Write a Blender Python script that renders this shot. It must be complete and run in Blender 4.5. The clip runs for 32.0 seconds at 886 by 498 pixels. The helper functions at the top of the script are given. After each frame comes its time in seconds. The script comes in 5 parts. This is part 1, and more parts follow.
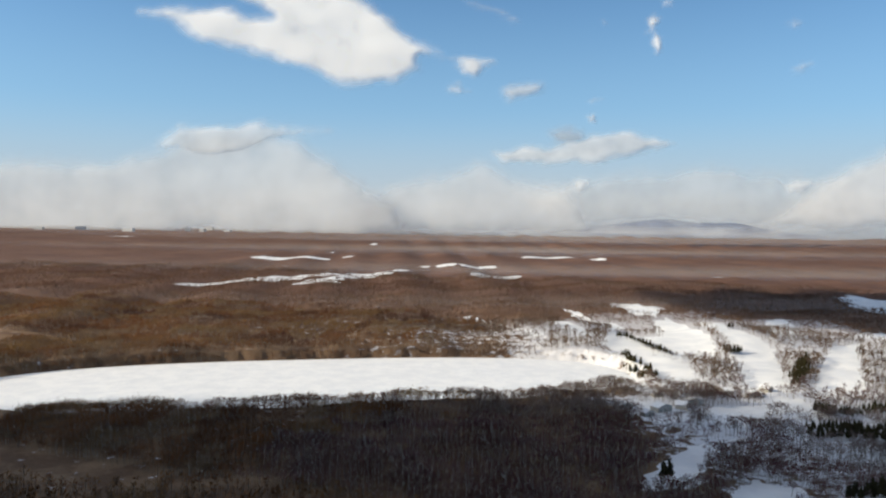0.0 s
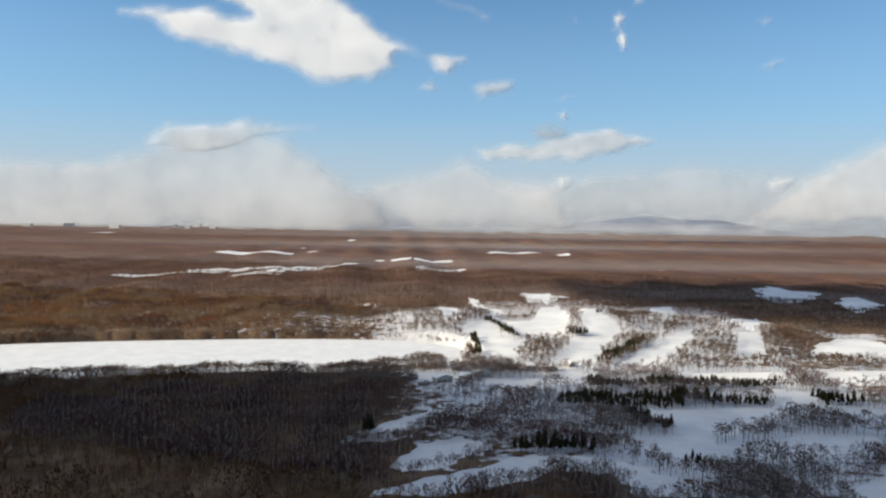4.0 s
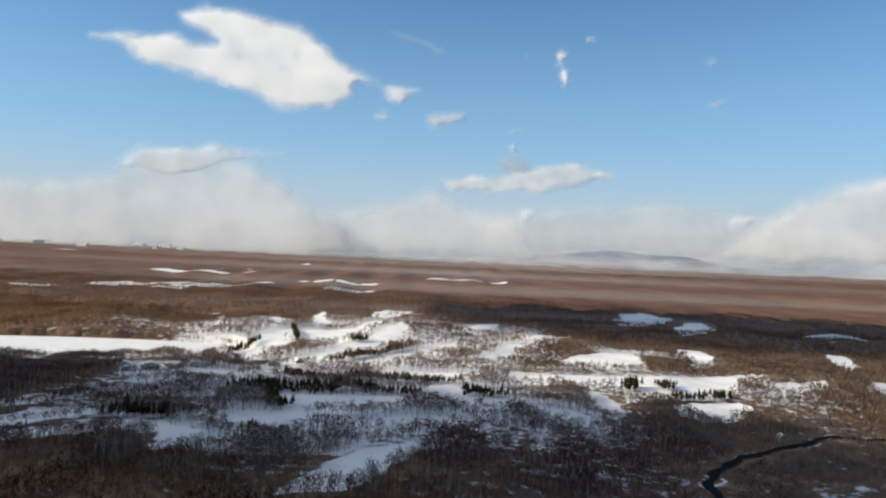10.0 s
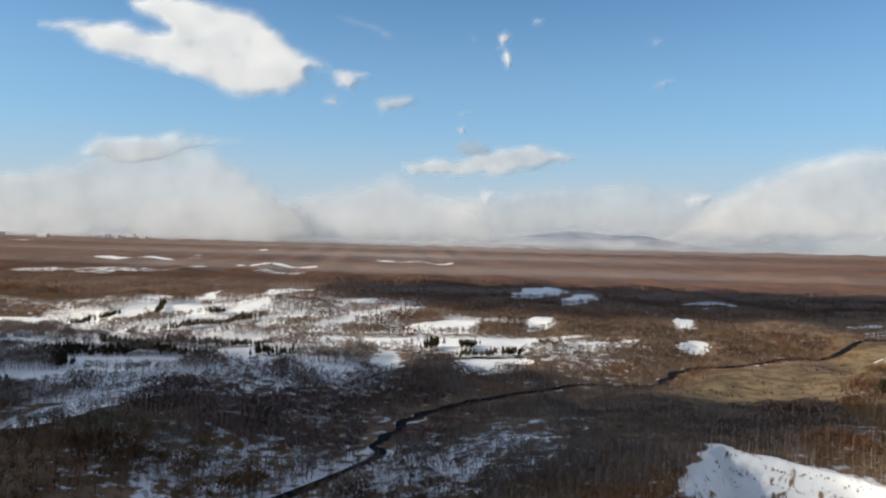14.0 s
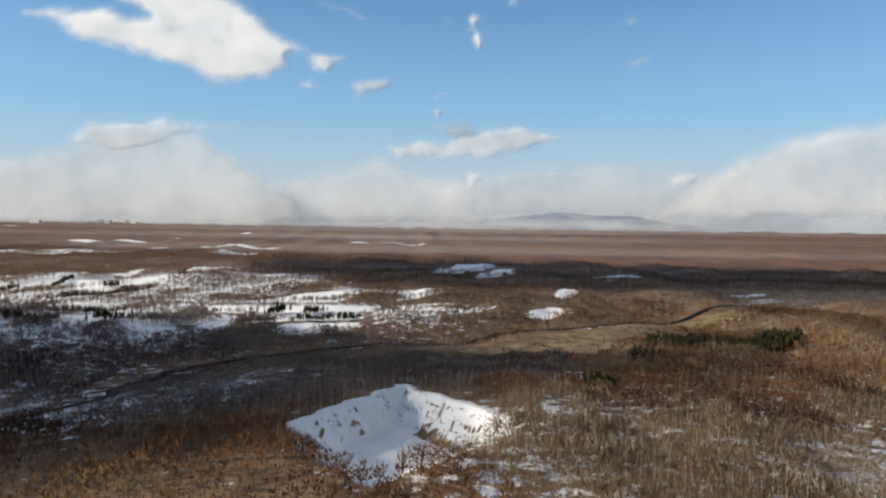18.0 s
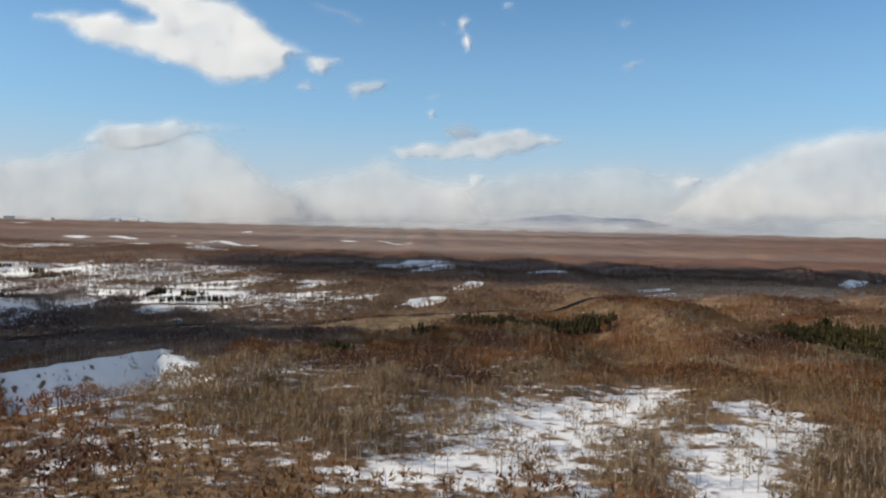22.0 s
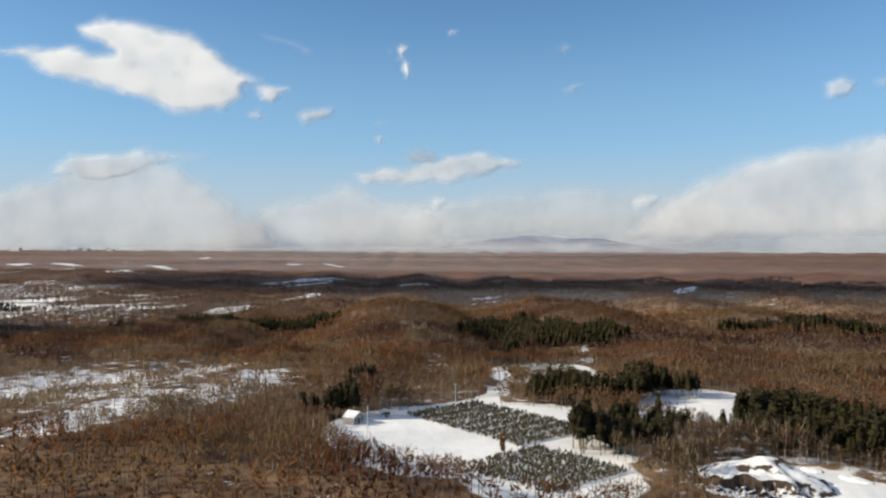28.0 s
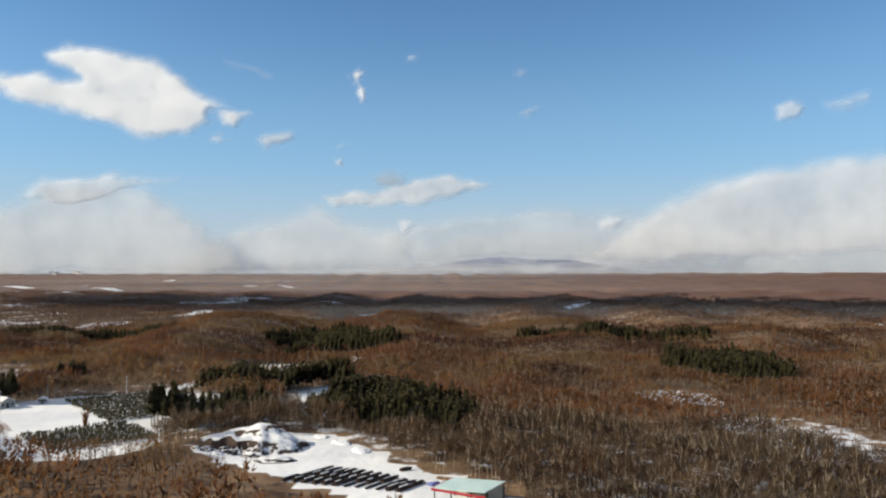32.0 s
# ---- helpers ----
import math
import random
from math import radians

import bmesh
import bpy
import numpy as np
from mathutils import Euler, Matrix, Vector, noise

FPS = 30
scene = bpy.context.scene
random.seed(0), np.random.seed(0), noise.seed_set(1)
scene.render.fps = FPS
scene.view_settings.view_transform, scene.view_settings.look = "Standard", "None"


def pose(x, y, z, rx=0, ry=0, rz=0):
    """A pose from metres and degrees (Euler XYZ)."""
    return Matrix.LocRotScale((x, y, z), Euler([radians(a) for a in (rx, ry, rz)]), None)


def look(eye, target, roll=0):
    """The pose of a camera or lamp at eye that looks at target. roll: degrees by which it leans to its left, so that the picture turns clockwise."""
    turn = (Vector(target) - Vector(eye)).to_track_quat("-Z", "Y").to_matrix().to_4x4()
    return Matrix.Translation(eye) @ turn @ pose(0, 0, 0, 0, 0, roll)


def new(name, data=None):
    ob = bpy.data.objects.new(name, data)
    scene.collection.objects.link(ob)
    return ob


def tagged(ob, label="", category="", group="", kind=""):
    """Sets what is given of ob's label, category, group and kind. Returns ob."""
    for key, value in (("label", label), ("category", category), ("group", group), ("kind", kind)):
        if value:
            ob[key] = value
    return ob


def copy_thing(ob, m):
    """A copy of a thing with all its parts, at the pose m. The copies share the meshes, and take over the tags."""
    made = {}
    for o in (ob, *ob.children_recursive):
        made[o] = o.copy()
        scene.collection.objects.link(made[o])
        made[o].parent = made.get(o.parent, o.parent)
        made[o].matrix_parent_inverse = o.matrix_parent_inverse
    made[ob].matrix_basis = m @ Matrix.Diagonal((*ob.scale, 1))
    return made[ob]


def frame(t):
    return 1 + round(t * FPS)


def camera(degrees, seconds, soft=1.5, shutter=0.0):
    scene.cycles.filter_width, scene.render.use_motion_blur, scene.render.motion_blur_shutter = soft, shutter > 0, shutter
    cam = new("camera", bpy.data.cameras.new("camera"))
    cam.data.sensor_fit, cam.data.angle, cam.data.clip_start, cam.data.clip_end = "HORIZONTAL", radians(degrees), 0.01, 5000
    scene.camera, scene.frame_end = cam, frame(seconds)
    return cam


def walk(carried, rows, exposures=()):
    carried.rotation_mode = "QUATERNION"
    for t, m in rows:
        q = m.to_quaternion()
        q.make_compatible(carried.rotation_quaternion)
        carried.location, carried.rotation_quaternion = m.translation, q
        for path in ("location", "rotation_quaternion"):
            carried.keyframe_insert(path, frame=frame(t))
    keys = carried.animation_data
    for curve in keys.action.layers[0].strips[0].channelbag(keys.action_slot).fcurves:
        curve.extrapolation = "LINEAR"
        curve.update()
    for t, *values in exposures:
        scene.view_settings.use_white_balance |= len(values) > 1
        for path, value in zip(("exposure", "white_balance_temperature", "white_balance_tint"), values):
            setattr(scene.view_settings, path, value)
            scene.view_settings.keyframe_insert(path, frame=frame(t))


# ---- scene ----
cam = camera(60.0, 32.0, soft=2.2)
TURNS = [  # seconds, yaw, pitch, roll
    (0.0, -0.00, -2.16, -0.85), (0.5, 0.10, -2.01, -0.77), (1.0, 0.22, -1.83, -1.02), (1.5, 0.39, -1.73, -0.72),
    (2.0, 0.52, -1.84, -0.49), (2.5, 0.61, -2.00, -0.32), (3.0, 0.68, -2.17, -0.20), (3.5, 0.68, -2.25, -0.48),
    (5.5, 0.90, -1.94, -1.41), (6.0, 0.96, -1.64, -1.32), (6.5, 1.04, -1.54, -1.14), (7.0, 1.10, -1.47, -1.41),
    (7.5, 1.06, -1.38, -1.70), (8.0, 1.06, -1.26, -1.80), (8.5, 1.11, -1.02, -1.84), (9.0, 1.12, -0.58, -2.39),
    (9.5, 1.10, -0.23, -2.48), (10.0, 0.94, 0.13, -2.57), (10.5, 0.81, 0.31, -2.40), (11.0, 0.72, 0.25, -2.12),
    (11.5, 0.58, 0.11, -2.11), (12.0, 0.44, -0.06, -1.93), (12.5, 0.31, -0.32, -1.48), (13.0, 0.17, -0.56, -1.63),
    (13.5, 0.03, -0.76, -0.97), (14.0, -0.00, -0.89, -1.47), (14.5, -0.02, -0.98, -1.31), (16.5, 0.28, -1.94, -1.04),
    (17.0, 0.43, -2.07, -1.06), (17.5, 0.61, -2.18, -0.83), (18.0, 0.92, -2.10, -0.88), (18.5, 1.19, -2.03, -0.96),
    (19.0, 1.45, -2.09, -0.95), (19.5, 1.73, -2.19, -0.90), (20.0, 2.06, -2.30, -0.75), (20.5, 2.31, -2.33, -1.03),
    (21.0, 2.55, -2.20, -1.40), (21.5, 2.74, -2.10, -1.35), (22.0, 2.98, -1.93, -1.34), (22.5, 3.16, -1.74, -1.67),
    (23.0, 3.29, -1.52, -1.50), (23.5, 3.44, -1.29, -1.42), (24.0, 3.57, -1.05, -1.29), (24.5, 3.61, -0.71, -1.47),
    (25.0, 3.73, -0.41, -1.60), (25.5, 3.72, -0.08, -1.68), (27.5, 3.21, -0.02, -0.67), (28.0, 2.95, -0.04, -0.24),
    (28.5, 2.76, -0.09, -0.07), (29.0, 2.62, -0.09, -0.15), (29.5, 2.45, 0.04, 0.34), (30.0, 2.31, 0.26, 0.68),
    (30.5, 2.23, 0.64, 0.31), (31.0, 2.22, 1.05, -0.07), (31.5, 2.29, 1.46, -0.20), (32.0, 2.39, 1.69, 0.06),
]


def flight(t):
    """Where the aeroplane's window is: a straight, slightly curved glide."""
    return (36.350 * t -0.00950 * t * t, -8.456 * t +0.01088 * t * t, 120.68 -2.240 * t +0.00510 * t * t)


walk(cam, [(t, pose(*flight(t), 90 + p, r, y)) for t, y, p, r in TURNS])

# ---- world, sun ----
SUN_AZ, SUN_EL = 98.0, 24.0  # degrees to the left of the +y axis, and above the ground
sun_from = Vector((-math.sin(radians(SUN_AZ)) * math.cos(radians(SUN_EL)), math.cos(radians(SUN_AZ)) * math.cos(radians(SUN_EL)), math.sin(radians(SUN_EL))))


def node(tree, kind, **values):
    n = tree.nodes.new(kind)
    for key, value in values.items():
        if key in n.inputs:
            n.inputs[key].default_value = value
    return n


def math_node(tree, op, a, b=0.0, clamp=False):
    n = tree.nodes.new("ShaderNodeMath")
    n.operation, n.use_clamp = op, clamp
    for i, v in enumerate((a, b)):
        if hasattr(v, "is_linked"):
            tree.links.new(v, n.inputs[i])
        else:
            n.inputs[i].default_value = v
    return n.outputs[0]


def mix_node(tree, fac, a, b):
    n = tree.nodes.new("ShaderNodeMix")
    n.data_type = "RGBA"
    for sock, v in ((n.inputs[0], fac), (n.inputs[6], a), (n.inputs[7], b)):
        if hasattr(v, "is_linked"):
            tree.links.new(v, sock)
        else:
            sock.default_value = v if isinstance(v, float) else (*v, 1.0)
    return n.outputs[2]


def ramp_node(tree, fac, lo, hi):
    n = tree.nodes.new("ShaderNodeMapRange")
    n.interpolation_type = "SMOOTHSTEP"
    tree.links.new(fac, n.inputs[0])
    n.inputs[1].default_value, n.inputs[2].default_value = lo, hi
    return n.outputs[0]


def noise_node(tree, vector, scale, detail=4.0, rough=0.55):
    n = tree.nodes.new("ShaderNodeTexNoise")
    n.inputs["Scale"].default_value, n.inputs["Detail"].default_value, n.inputs["Roughness"].default_value = scale, detail, rough
    if vector is not None:
        tree.links.new(vector, n.inputs["Vector"])
    return n.outputs[0]


world = bpy.data.worlds.new("world")
scene.world = world
world.use_nodes = True
wt = world.node_tree
wt.nodes.clear()
sky = wt.nodes.new("ShaderNodeTexSky")
sky.sky_type, sky.sun_disc = "NISHITA", False
sky.sun_elevation, sky.sun_rotation = radians(SUN_EL), radians(-SUN_AZ)
sky.air_density, sky.dust_density, sky.ozone_density = 1.0, 0.2, 2.0
way = wt.nodes.new("ShaderNodeTexCoord")
sep = wt.nodes.new("ShaderNodeSeparateXYZ")
wt.links.new(way.outputs["Generated"], sep.inputs[0])
low = math_node(wt, "SUBTRACT", 1.0, ramp_node(wt, sep.outputs[2], -0.02, 0.42))
low = math_node(wt, "MULTIPLY", math_node(wt, "POWER", low, 1.5), 0.88)
blue = wt.nodes.new("ShaderNodeMix")
blue.data_type, blue.blend_type = "RGBA", "MULTIPLY"
blue.inputs[0].default_value, blue.inputs[7].default_value = 1.0, (0.765, 1.10, 1.335, 1)
wt.links.new(sky.outputs[0], blue.inputs[6])
hazy = mix_node(wt, low, blue.outputs[2], (3.4, 5.6, 7.95))
foggy = math_node(wt, "SUBTRACT", 1.0, ramp_node(wt, sep.outputs[2], 0.0, 0.15))
hazy = mix_node(wt, math_node(wt, "MULTIPLY", foggy, 0.9), hazy, (5.3, 5.9, 6.3))
lid = math_node(wt, "MULTIPLY", ramp_node(wt, sep.outputs[2], 0.34, 0.55), ramp_node(wt, noise_node(wt, way.outputs["Generated"], 2.6, 5.0), 0.36, 0.6))
hazy = mix_node(wt, math_node(wt, "MULTIPLY", lid, 0.6), hazy, (7.4, 7.4, 7.4))
back = node(wt, "ShaderNodeBackground", Strength=0.074)
wt.links.new(hazy, back.inputs[0])
wout = wt.nodes.new("ShaderNodeOutputWorld")
wt.links.new(back.outputs[0], wout.inputs[0])

lamp = bpy.data.lights.new("sun", "SUN")
scene.view_settings.exposure = 0.42
lamp.energy, lamp.angle, lamp.color = 5.0, radians(0.6), (1.0, 0.895, 0.70)
sun = new("sun", lamp)
sun.matrix_world = look(sun_from * 100, (0, 0, 0))


# ---- materials ----
def material(name, rough=0.85):
    m = bpy.data.materials.new(name)
    m.use_nodes = True
    bsdf = m.node_tree.nodes["Principled BSDF"]
    bsdf.inputs["Roughness"].default_value = rough
    bsdf.inputs["Specular IOR Level"].default_value = 0.12
    return m, m.node_tree, bsdf


def place_of(tree):
    return tree.nodes.new("ShaderNodeNewGeometry").outputs["Position"]


def bumped(tree, bsdf, height, strength, distance):
    b = node(tree, "ShaderNodeBump", Strength=strength, Distance=distance)
    tree.links.new(height, b.inputs["Height"])
    tree.links.new(b.outputs[0], bsdf.inputs["Normal"])


def mottled(name, dark, light, scale, rough=0.85, fine=8.0, bump=0.0, third=None, third_scale=0.01, fourth=None, thin=0.0, crown=False):
    """Two colours mixed by noise at two scales; a third by large patches."""
    m, t, bsdf = material(name, rough)
    p = place_of(t)
    f = math_node(t, "ADD", math_node(t, "MULTIPLY", noise_node(t, p, scale), 0.6), math_node(t, "MULTIPLY", noise_node(t, p, scale * fine, 3.0), 0.4))
    c = mix_node(t, ramp_node(t, f, 0.36, 0.64), dark, light)
    if third:
        c = mix_node(t, ramp_node(t, noise_node(t, p, third_scale, 3.0), 0.45, 0.62), c, third)
    if fourth:
        c = mix_node(t, ramp_node(t, noise_node(t, p, third_scale * 0.8, 4.0), 0.49, 0.37), c, fourth)
    t.links.new(c, bsdf.inputs["Base Color"])
    if bump:
        bumped(t, bsdf, f, bump, 0.2)
    if crown:  # the twigs' light follows the round of the whole crown
        way = t.nodes.new("ShaderNodeAttribute")
        way.attribute_name = "outward"
        turned = t.nodes.new("ShaderNodeVectorTransform")
        turned.vector_type, turned.convert_from, turned.convert_to = "NORMAL", "OBJECT", "WORLD"
        t.links.new(way.outputs["Vector"], turned.inputs[0])
        t.links.new(turned.outputs[0], bsdf.inputs["Normal"])
    if thin:  # light shines through what is thin
        glow = t.nodes.new("ShaderNodeBsdfTranslucent")
        both = t.nodes.new("ShaderNodeMixShader")
        both.inputs[0].default_value = thin
        t.links.new(c, glow.inputs[0])
        if crown:
            t.links.new(turned.outputs[0], glow.inputs["Normal"])
        t.links.new(bsdf.outputs[0], both.inputs[1])
        t.links.new(glow.outputs[0], both.inputs[2])
        t.links.new(both.outputs[0], t.nodes["Material Output"].inputs[0])
    return m


def attribute(tree, name):
    a = tree.nodes.new("ShaderNodeAttribute")
    a.attribute_name = name
    return a.outputs["Fac"]


M_SNOW = mottled("snow", (0.66, 0.67, 0.69), (0.76, 0.76, 0.76), 0.08, 0.6, 6.0, 0.25)
M_BARK = mottled("pale_bark", (0.12, 0.09, 0.068), (0.30, 0.25, 0.195), 0.9, 0.9, 5.0)
M_TWIG = mottled("bare_twigs", (0.158, 0.070, 0.032), (0.275, 0.124, 0.050), 0.03, 0.9, 2.2, third=(0.262, 0.160, 0.074), third_scale=0.012, fourth=(0.108, 0.048, 0.034), thin=0.54, crown=True)
M_PALETWIG = mottled("pale_twigs", (0.20, 0.130, 0.074), (0.33, 0.215, 0.118), 0.03, 0.9, 2.2, third=(0.24, 0.16, 0.082), third_scale=0.02, thin=0.54, crown=True)
M_PALEBARK = mottled("birch_bark", (0.20, 0.17, 0.14), (0.44, 0.39, 0.33), 0.9, 0.9, 5.0)
M_GREYTWIG = mottled("grey_twigs", (0.155, 0.112, 0.106), (0.26, 0.20, 0.185), 0.03, 0.9, 2.2, third=(0.165, 0.098, 0.088), third_scale=0.014, thin=0.54, crown=True)
M_BROWNTWIG = mottled("brown_twigs", (0.125, 0.080, 0.058), (0.215, 0.142, 0.10), 0.03, 0.9, 2.2, third=(0.15, 0.085, 0.058), third_scale=0.014, thin=0.54, crown=True)
M_REDBROWN = mottled("red_brown_twigs", (0.125, 0.070, 0.048), (0.20, 0.112, 0.075), 0.02, 0.9, 2.2, third=(0.17, 0.105, 0.068), third_scale=0.006, thin=0.54, crown=True)
M_MAROON = mottled("maroon_twigs", (0.13, 0.064, 0.068), (0.205, 0.108, 0.112), 0.03, 0.9, 2.2, third=(0.155, 0.078, 0.072), third_scale=0.02, thin=0.54, crown=True)
M_DARKTWIG = mottled("dark_twigs", (0.068, 0.041, 0.025), (0.125, 0.074, 0.041), 0.05, 0.9, 2.5, third=(0.11, 0.075, 0.042), third_scale=0.03, thin=0.2, crown=True)
M_DARKBARK = mottled("brown_bark", (0.09, 0.065, 0.048), (0.34, 0.28, 0.21), 0.9, 0.9, 5.0)
M_NEEDLE = mottled("conifer_needles", (0.023, 0.021, 0.009), (0.056, 0.048, 0.019), 0.25, 0.8, 6.0, thin=0.15, crown=True)
M_WATER, t_, b_ = material("dark_water", 0.9)
b_.inputs["Base Color"].default_value = (0.010, 0.011, 0.013, 1)
b_.inputs["Specular IOR Level"].default_value = 0.05
M_WALL = mottled("weathered_wall", (0.30, 0.28, 0.25), (0.42, 0.40, 0.36), 0.5)
M_DARKWOOD = mottled("dark_timber", (0.035, 0.026, 0.022), (0.09, 0.065, 0.05), 1.5)
M_PLANK = mottled("brown_planks", (0.13, 0.075, 0.04), (0.24, 0.15, 0.085), 1.2)
M_TARP = mottled("blue_tarpaulin", (0.08, 0.10, 0.28), (0.13, 0.17, 0.40), 0.9, 0.5)
M_RED = mottled("red_trim", (0.28, 0.02, 0.03), (0.36, 0.04, 0.05), 0.8, 0.5)
M_STEEL = mottled("pale_steel_roof", (0.42, 0.54, 0.52), (0.52, 0.63, 0.60), 0.3, 0.45)
M_GLASS, t_, b_ = material("window_glass", 0.08)
b_.inputs["Base Color"].default_value = (0.02, 0.025, 0.03, 1)
M_CONCRETE = mottled("pale_concrete", (0.45, 0.45, 0.44), (0.62, 0.61, 0.59), 0.2)

# the ground: forest floor, open snow, marsh grass, far canopy
M_GROUND, t_, b_ = material("ground", 0.9)
p_ = place_of(t_)
litter = mix_node(t_, ramp_node(t_, noise_node(t_, p_, 0.05, 6.0), 0.4, 0.62), (0.115, 0.070, 0.042), (0.20, 0.13, 0.078))
patchy = math_node(t_, "ADD", noise_node(t_, p_, 0.12, 6.0, 0.62), math_node(t_, "MULTIPLY", attribute(t_, "patch"), 0.30))
floor_c = mix_node(t_, ramp_node(t_, patchy, 0.53, 0.66), litter, (0.66, 0.66, 0.68))
canopy_n = math_node(t_, "ADD", math_node(t_, "MULTIPLY", noise_node(t_, p_, 0.006, 5.0), 0.55), math_node(t_, "MULTIPLY", noise_node(t_, p_, 0.06, 4.0, 0.6), 0.45))
canopy = mix_node(t_, ramp_node(t_, canopy_n, 0.30, 0.72), (0.086, 0.044, 0.031), (0.155, 0.084, 0.057))
floor_c = mix_node(t_, attribute(t_, "canopy"), floor_c, canopy)
marsh_c = mix_node(t_, ramp_node(t_, noise_node(t_, p_, 0.07, 7.0, 0.65), 0.38, 0.62), (0.105, 0.072, 0.04), (0.20, 0.145, 0.083))
edge = math_node(t_, "MULTIPLY", math_node(t_, "SUBTRACT", noise_node(t_, p_, 0.09, 5.0), 0.5), 0.7)
c_ = mix_node(t_, ramp_node(t_, math_node(t_, "ADD", attribute(t_, "marsh"), edge), 0.4, 0.6), floor_c, marsh_c)
snow_c = mix_node(t_, ramp_node(t_, noise_node(t_, p_, 0.03, 7.0, 0.6), 0.35, 0.65), (0.65, 0.655, 0.665), (0.79, 0.78, 0.765))
c_ = mix_node(t_, ramp_node(t_, math_node(t_, "ADD", attribute(t_, "snow"), edge), 0.42, 0.56), c_, snow_c)
t_.links.new(c_, b_.inputs["Base Color"])
bumped(t_, b_, noise_node(t_, p_, 0.15, 6.0), 0.5, 1.2)

# clouds: soft scatterers that thin out towards their rims
M_CLOUD = bpy.data.materials.new("cloud")
M_CLOUD.use_nodes = True
t_ = M_CLOUD.node_tree
t_.nodes.clear()
rim = attribute(t_, "rim")
p_ = place_of(t_)
grain = t_.nodes.new("ShaderNodeAttribute")
grain.attribute_type, grain.attribute_name = "OBJECT", "grain"
sized = t_.nodes.new("ShaderNodeVectorMath")
sized.operation = "SCALE"
t_.links.new(p_, sized.inputs[0])
t_.links.new(grain.outputs["Fac"], sized.inputs["Scale"])
puff = noise_node(t_, sized.outputs[0], 1.0, 2.2, 0.45)
body = math_node(t_, "SUBTRACT", math_node(t_, "ADD", math_node(t_, "MULTIPLY", puff, 0.7), 1.15), math_node(t_, "MULTIPLY", rim, 1.75))
dens = t_.nodes.new("ShaderNodeAttribute")
dens.attribute_type, dens.attribute_name = "OBJECT", "density"
alpha = math_node(t_, "MULTIPLY", math_node(t_, "POWER", ramp_node(t_, body, 0.0, 1.5), 1.7), dens.outputs["Fac"], True)
tone = t_.nodes.new("ShaderNodeAttribute")
tone.attribute_type, tone.attribute_name = "OBJECT", "tone"
shade = math_node(t_, "ADD", tone.outputs["Fac"], math_node(t_, "MULTIPLY", math_node(t_, "SUBTRACT", puff, 0.5), 0.7), True)
grey = mix_node(t_, shade, (0.27, 0.27, 0.275), (0.60, 0.585, 0.56))
near_side = t_.nodes.new("ShaderNodeBsdfDiffuse")
far_side = t_.nodes.new("ShaderNodeBsdfTranslucent")
t_.links.new(grey, near_side.inputs[0])
t_.links.new(grey, far_side.inputs[0])
bend = t_.nodes.new("ShaderNodeVectorMath")  # light that wanders through the cloud comes out on all its sides
bend.operation, bend.inputs[1].default_value = "ADD", (-0.55, -0.35, 0.6)
t_.links.new(t_.nodes.new("ShaderNodeNewGeometry").outputs["Normal"], bend.inputs[0])
unit = t_.nodes.new("ShaderNodeVectorMath")
unit.operation = "NORMALIZE"
t_.links.new(bend.outputs[0], unit.inputs[0])
t_.links.new(unit.outputs[0], near_side.inputs["Normal"])
scat = t_.nodes.new("ShaderNodeAddShader")
t_.links.new(near_side.outputs[0], scat.inputs[0])
t_.links.new(far_side.outputs[0], scat.inputs[1])
clear = t_.nodes.new("ShaderNodeBsdfTransparent")
blend = t_.nodes.new("ShaderNodeMixShader")
t_.links.new(alpha, blend.inputs[0])
t_.links.new(clear.outputs[0], blend.inputs[1])
t_.links.new(scat.outputs[0], blend.inputs[2])
out_ = t_.nodes.new("ShaderNodeOutputMaterial")
t_.links.new(blend.outputs[0], out_.inputs[0])


# ---- mesh helpers ----
def mesh_object(name, verts, faces, mat, parent=None, label="", mats=None, index=None, smooth=False):
    """One mesh from arrays; triangles or quads of one size."""
    verts, faces = np.asarray(verts, np.float32), np.asarray(faces, np.int32)
    me = bpy.data.meshes.new(name)
    n, k = faces.shape
    me.vertices.add(len(verts))
    me.vertices.foreach_set("co", verts.ravel())
    me.loops.add(n * k)
    me.loops.foreach_set("vertex_index", faces.ravel())
    me.polygons.add(n)
    me.polygons.foreach_set("loop_start", np.arange(0, n * k, k, dtype=np.int32))
    for m in mats or [mat]:
        me.materials.append(m)
    if index is not None:
        me.polygons.foreach_set("material_index", np.asarray(index, np.int32))
    if smooth:
        me.polygons.foreach_set("use_smooth", np.ones(n, bool))
    me.update(calc_edges=True)
    ob = new(name, me)
    if parent:
        ob.parent = parent
    if label:
        tagged(ob, label)
    return ob


def outward(v, f, idx):
    """For each vertex of a tree, the direction away from the heart of its crown."""
    top = v[:, 2].max()
    d = np.stack([v[:, 0], v[:, 1], v[:, 2] - 0.55 * top], 1)
    d = 0.25 * d / np.maximum(np.linalg.norm(d, axis=1), 1e-3)[:, None] + np.array([[-0.3, 0.0, 0.8]])
    return d / np.linalg.norm(d, axis=1)[:, None]


def part(name, bm, mat, parent, label=""):
    me = bpy.data.meshes.new(name)
    bmesh.ops.recalc_face_normals(bm, faces=bm.faces)
    bm.to_mesh(me)
    bm.free()
    me.materials.append(mat)
    ob = new(name, me)
    ob.parent = parent
    if label:
        tagged(ob, label)
    return ob


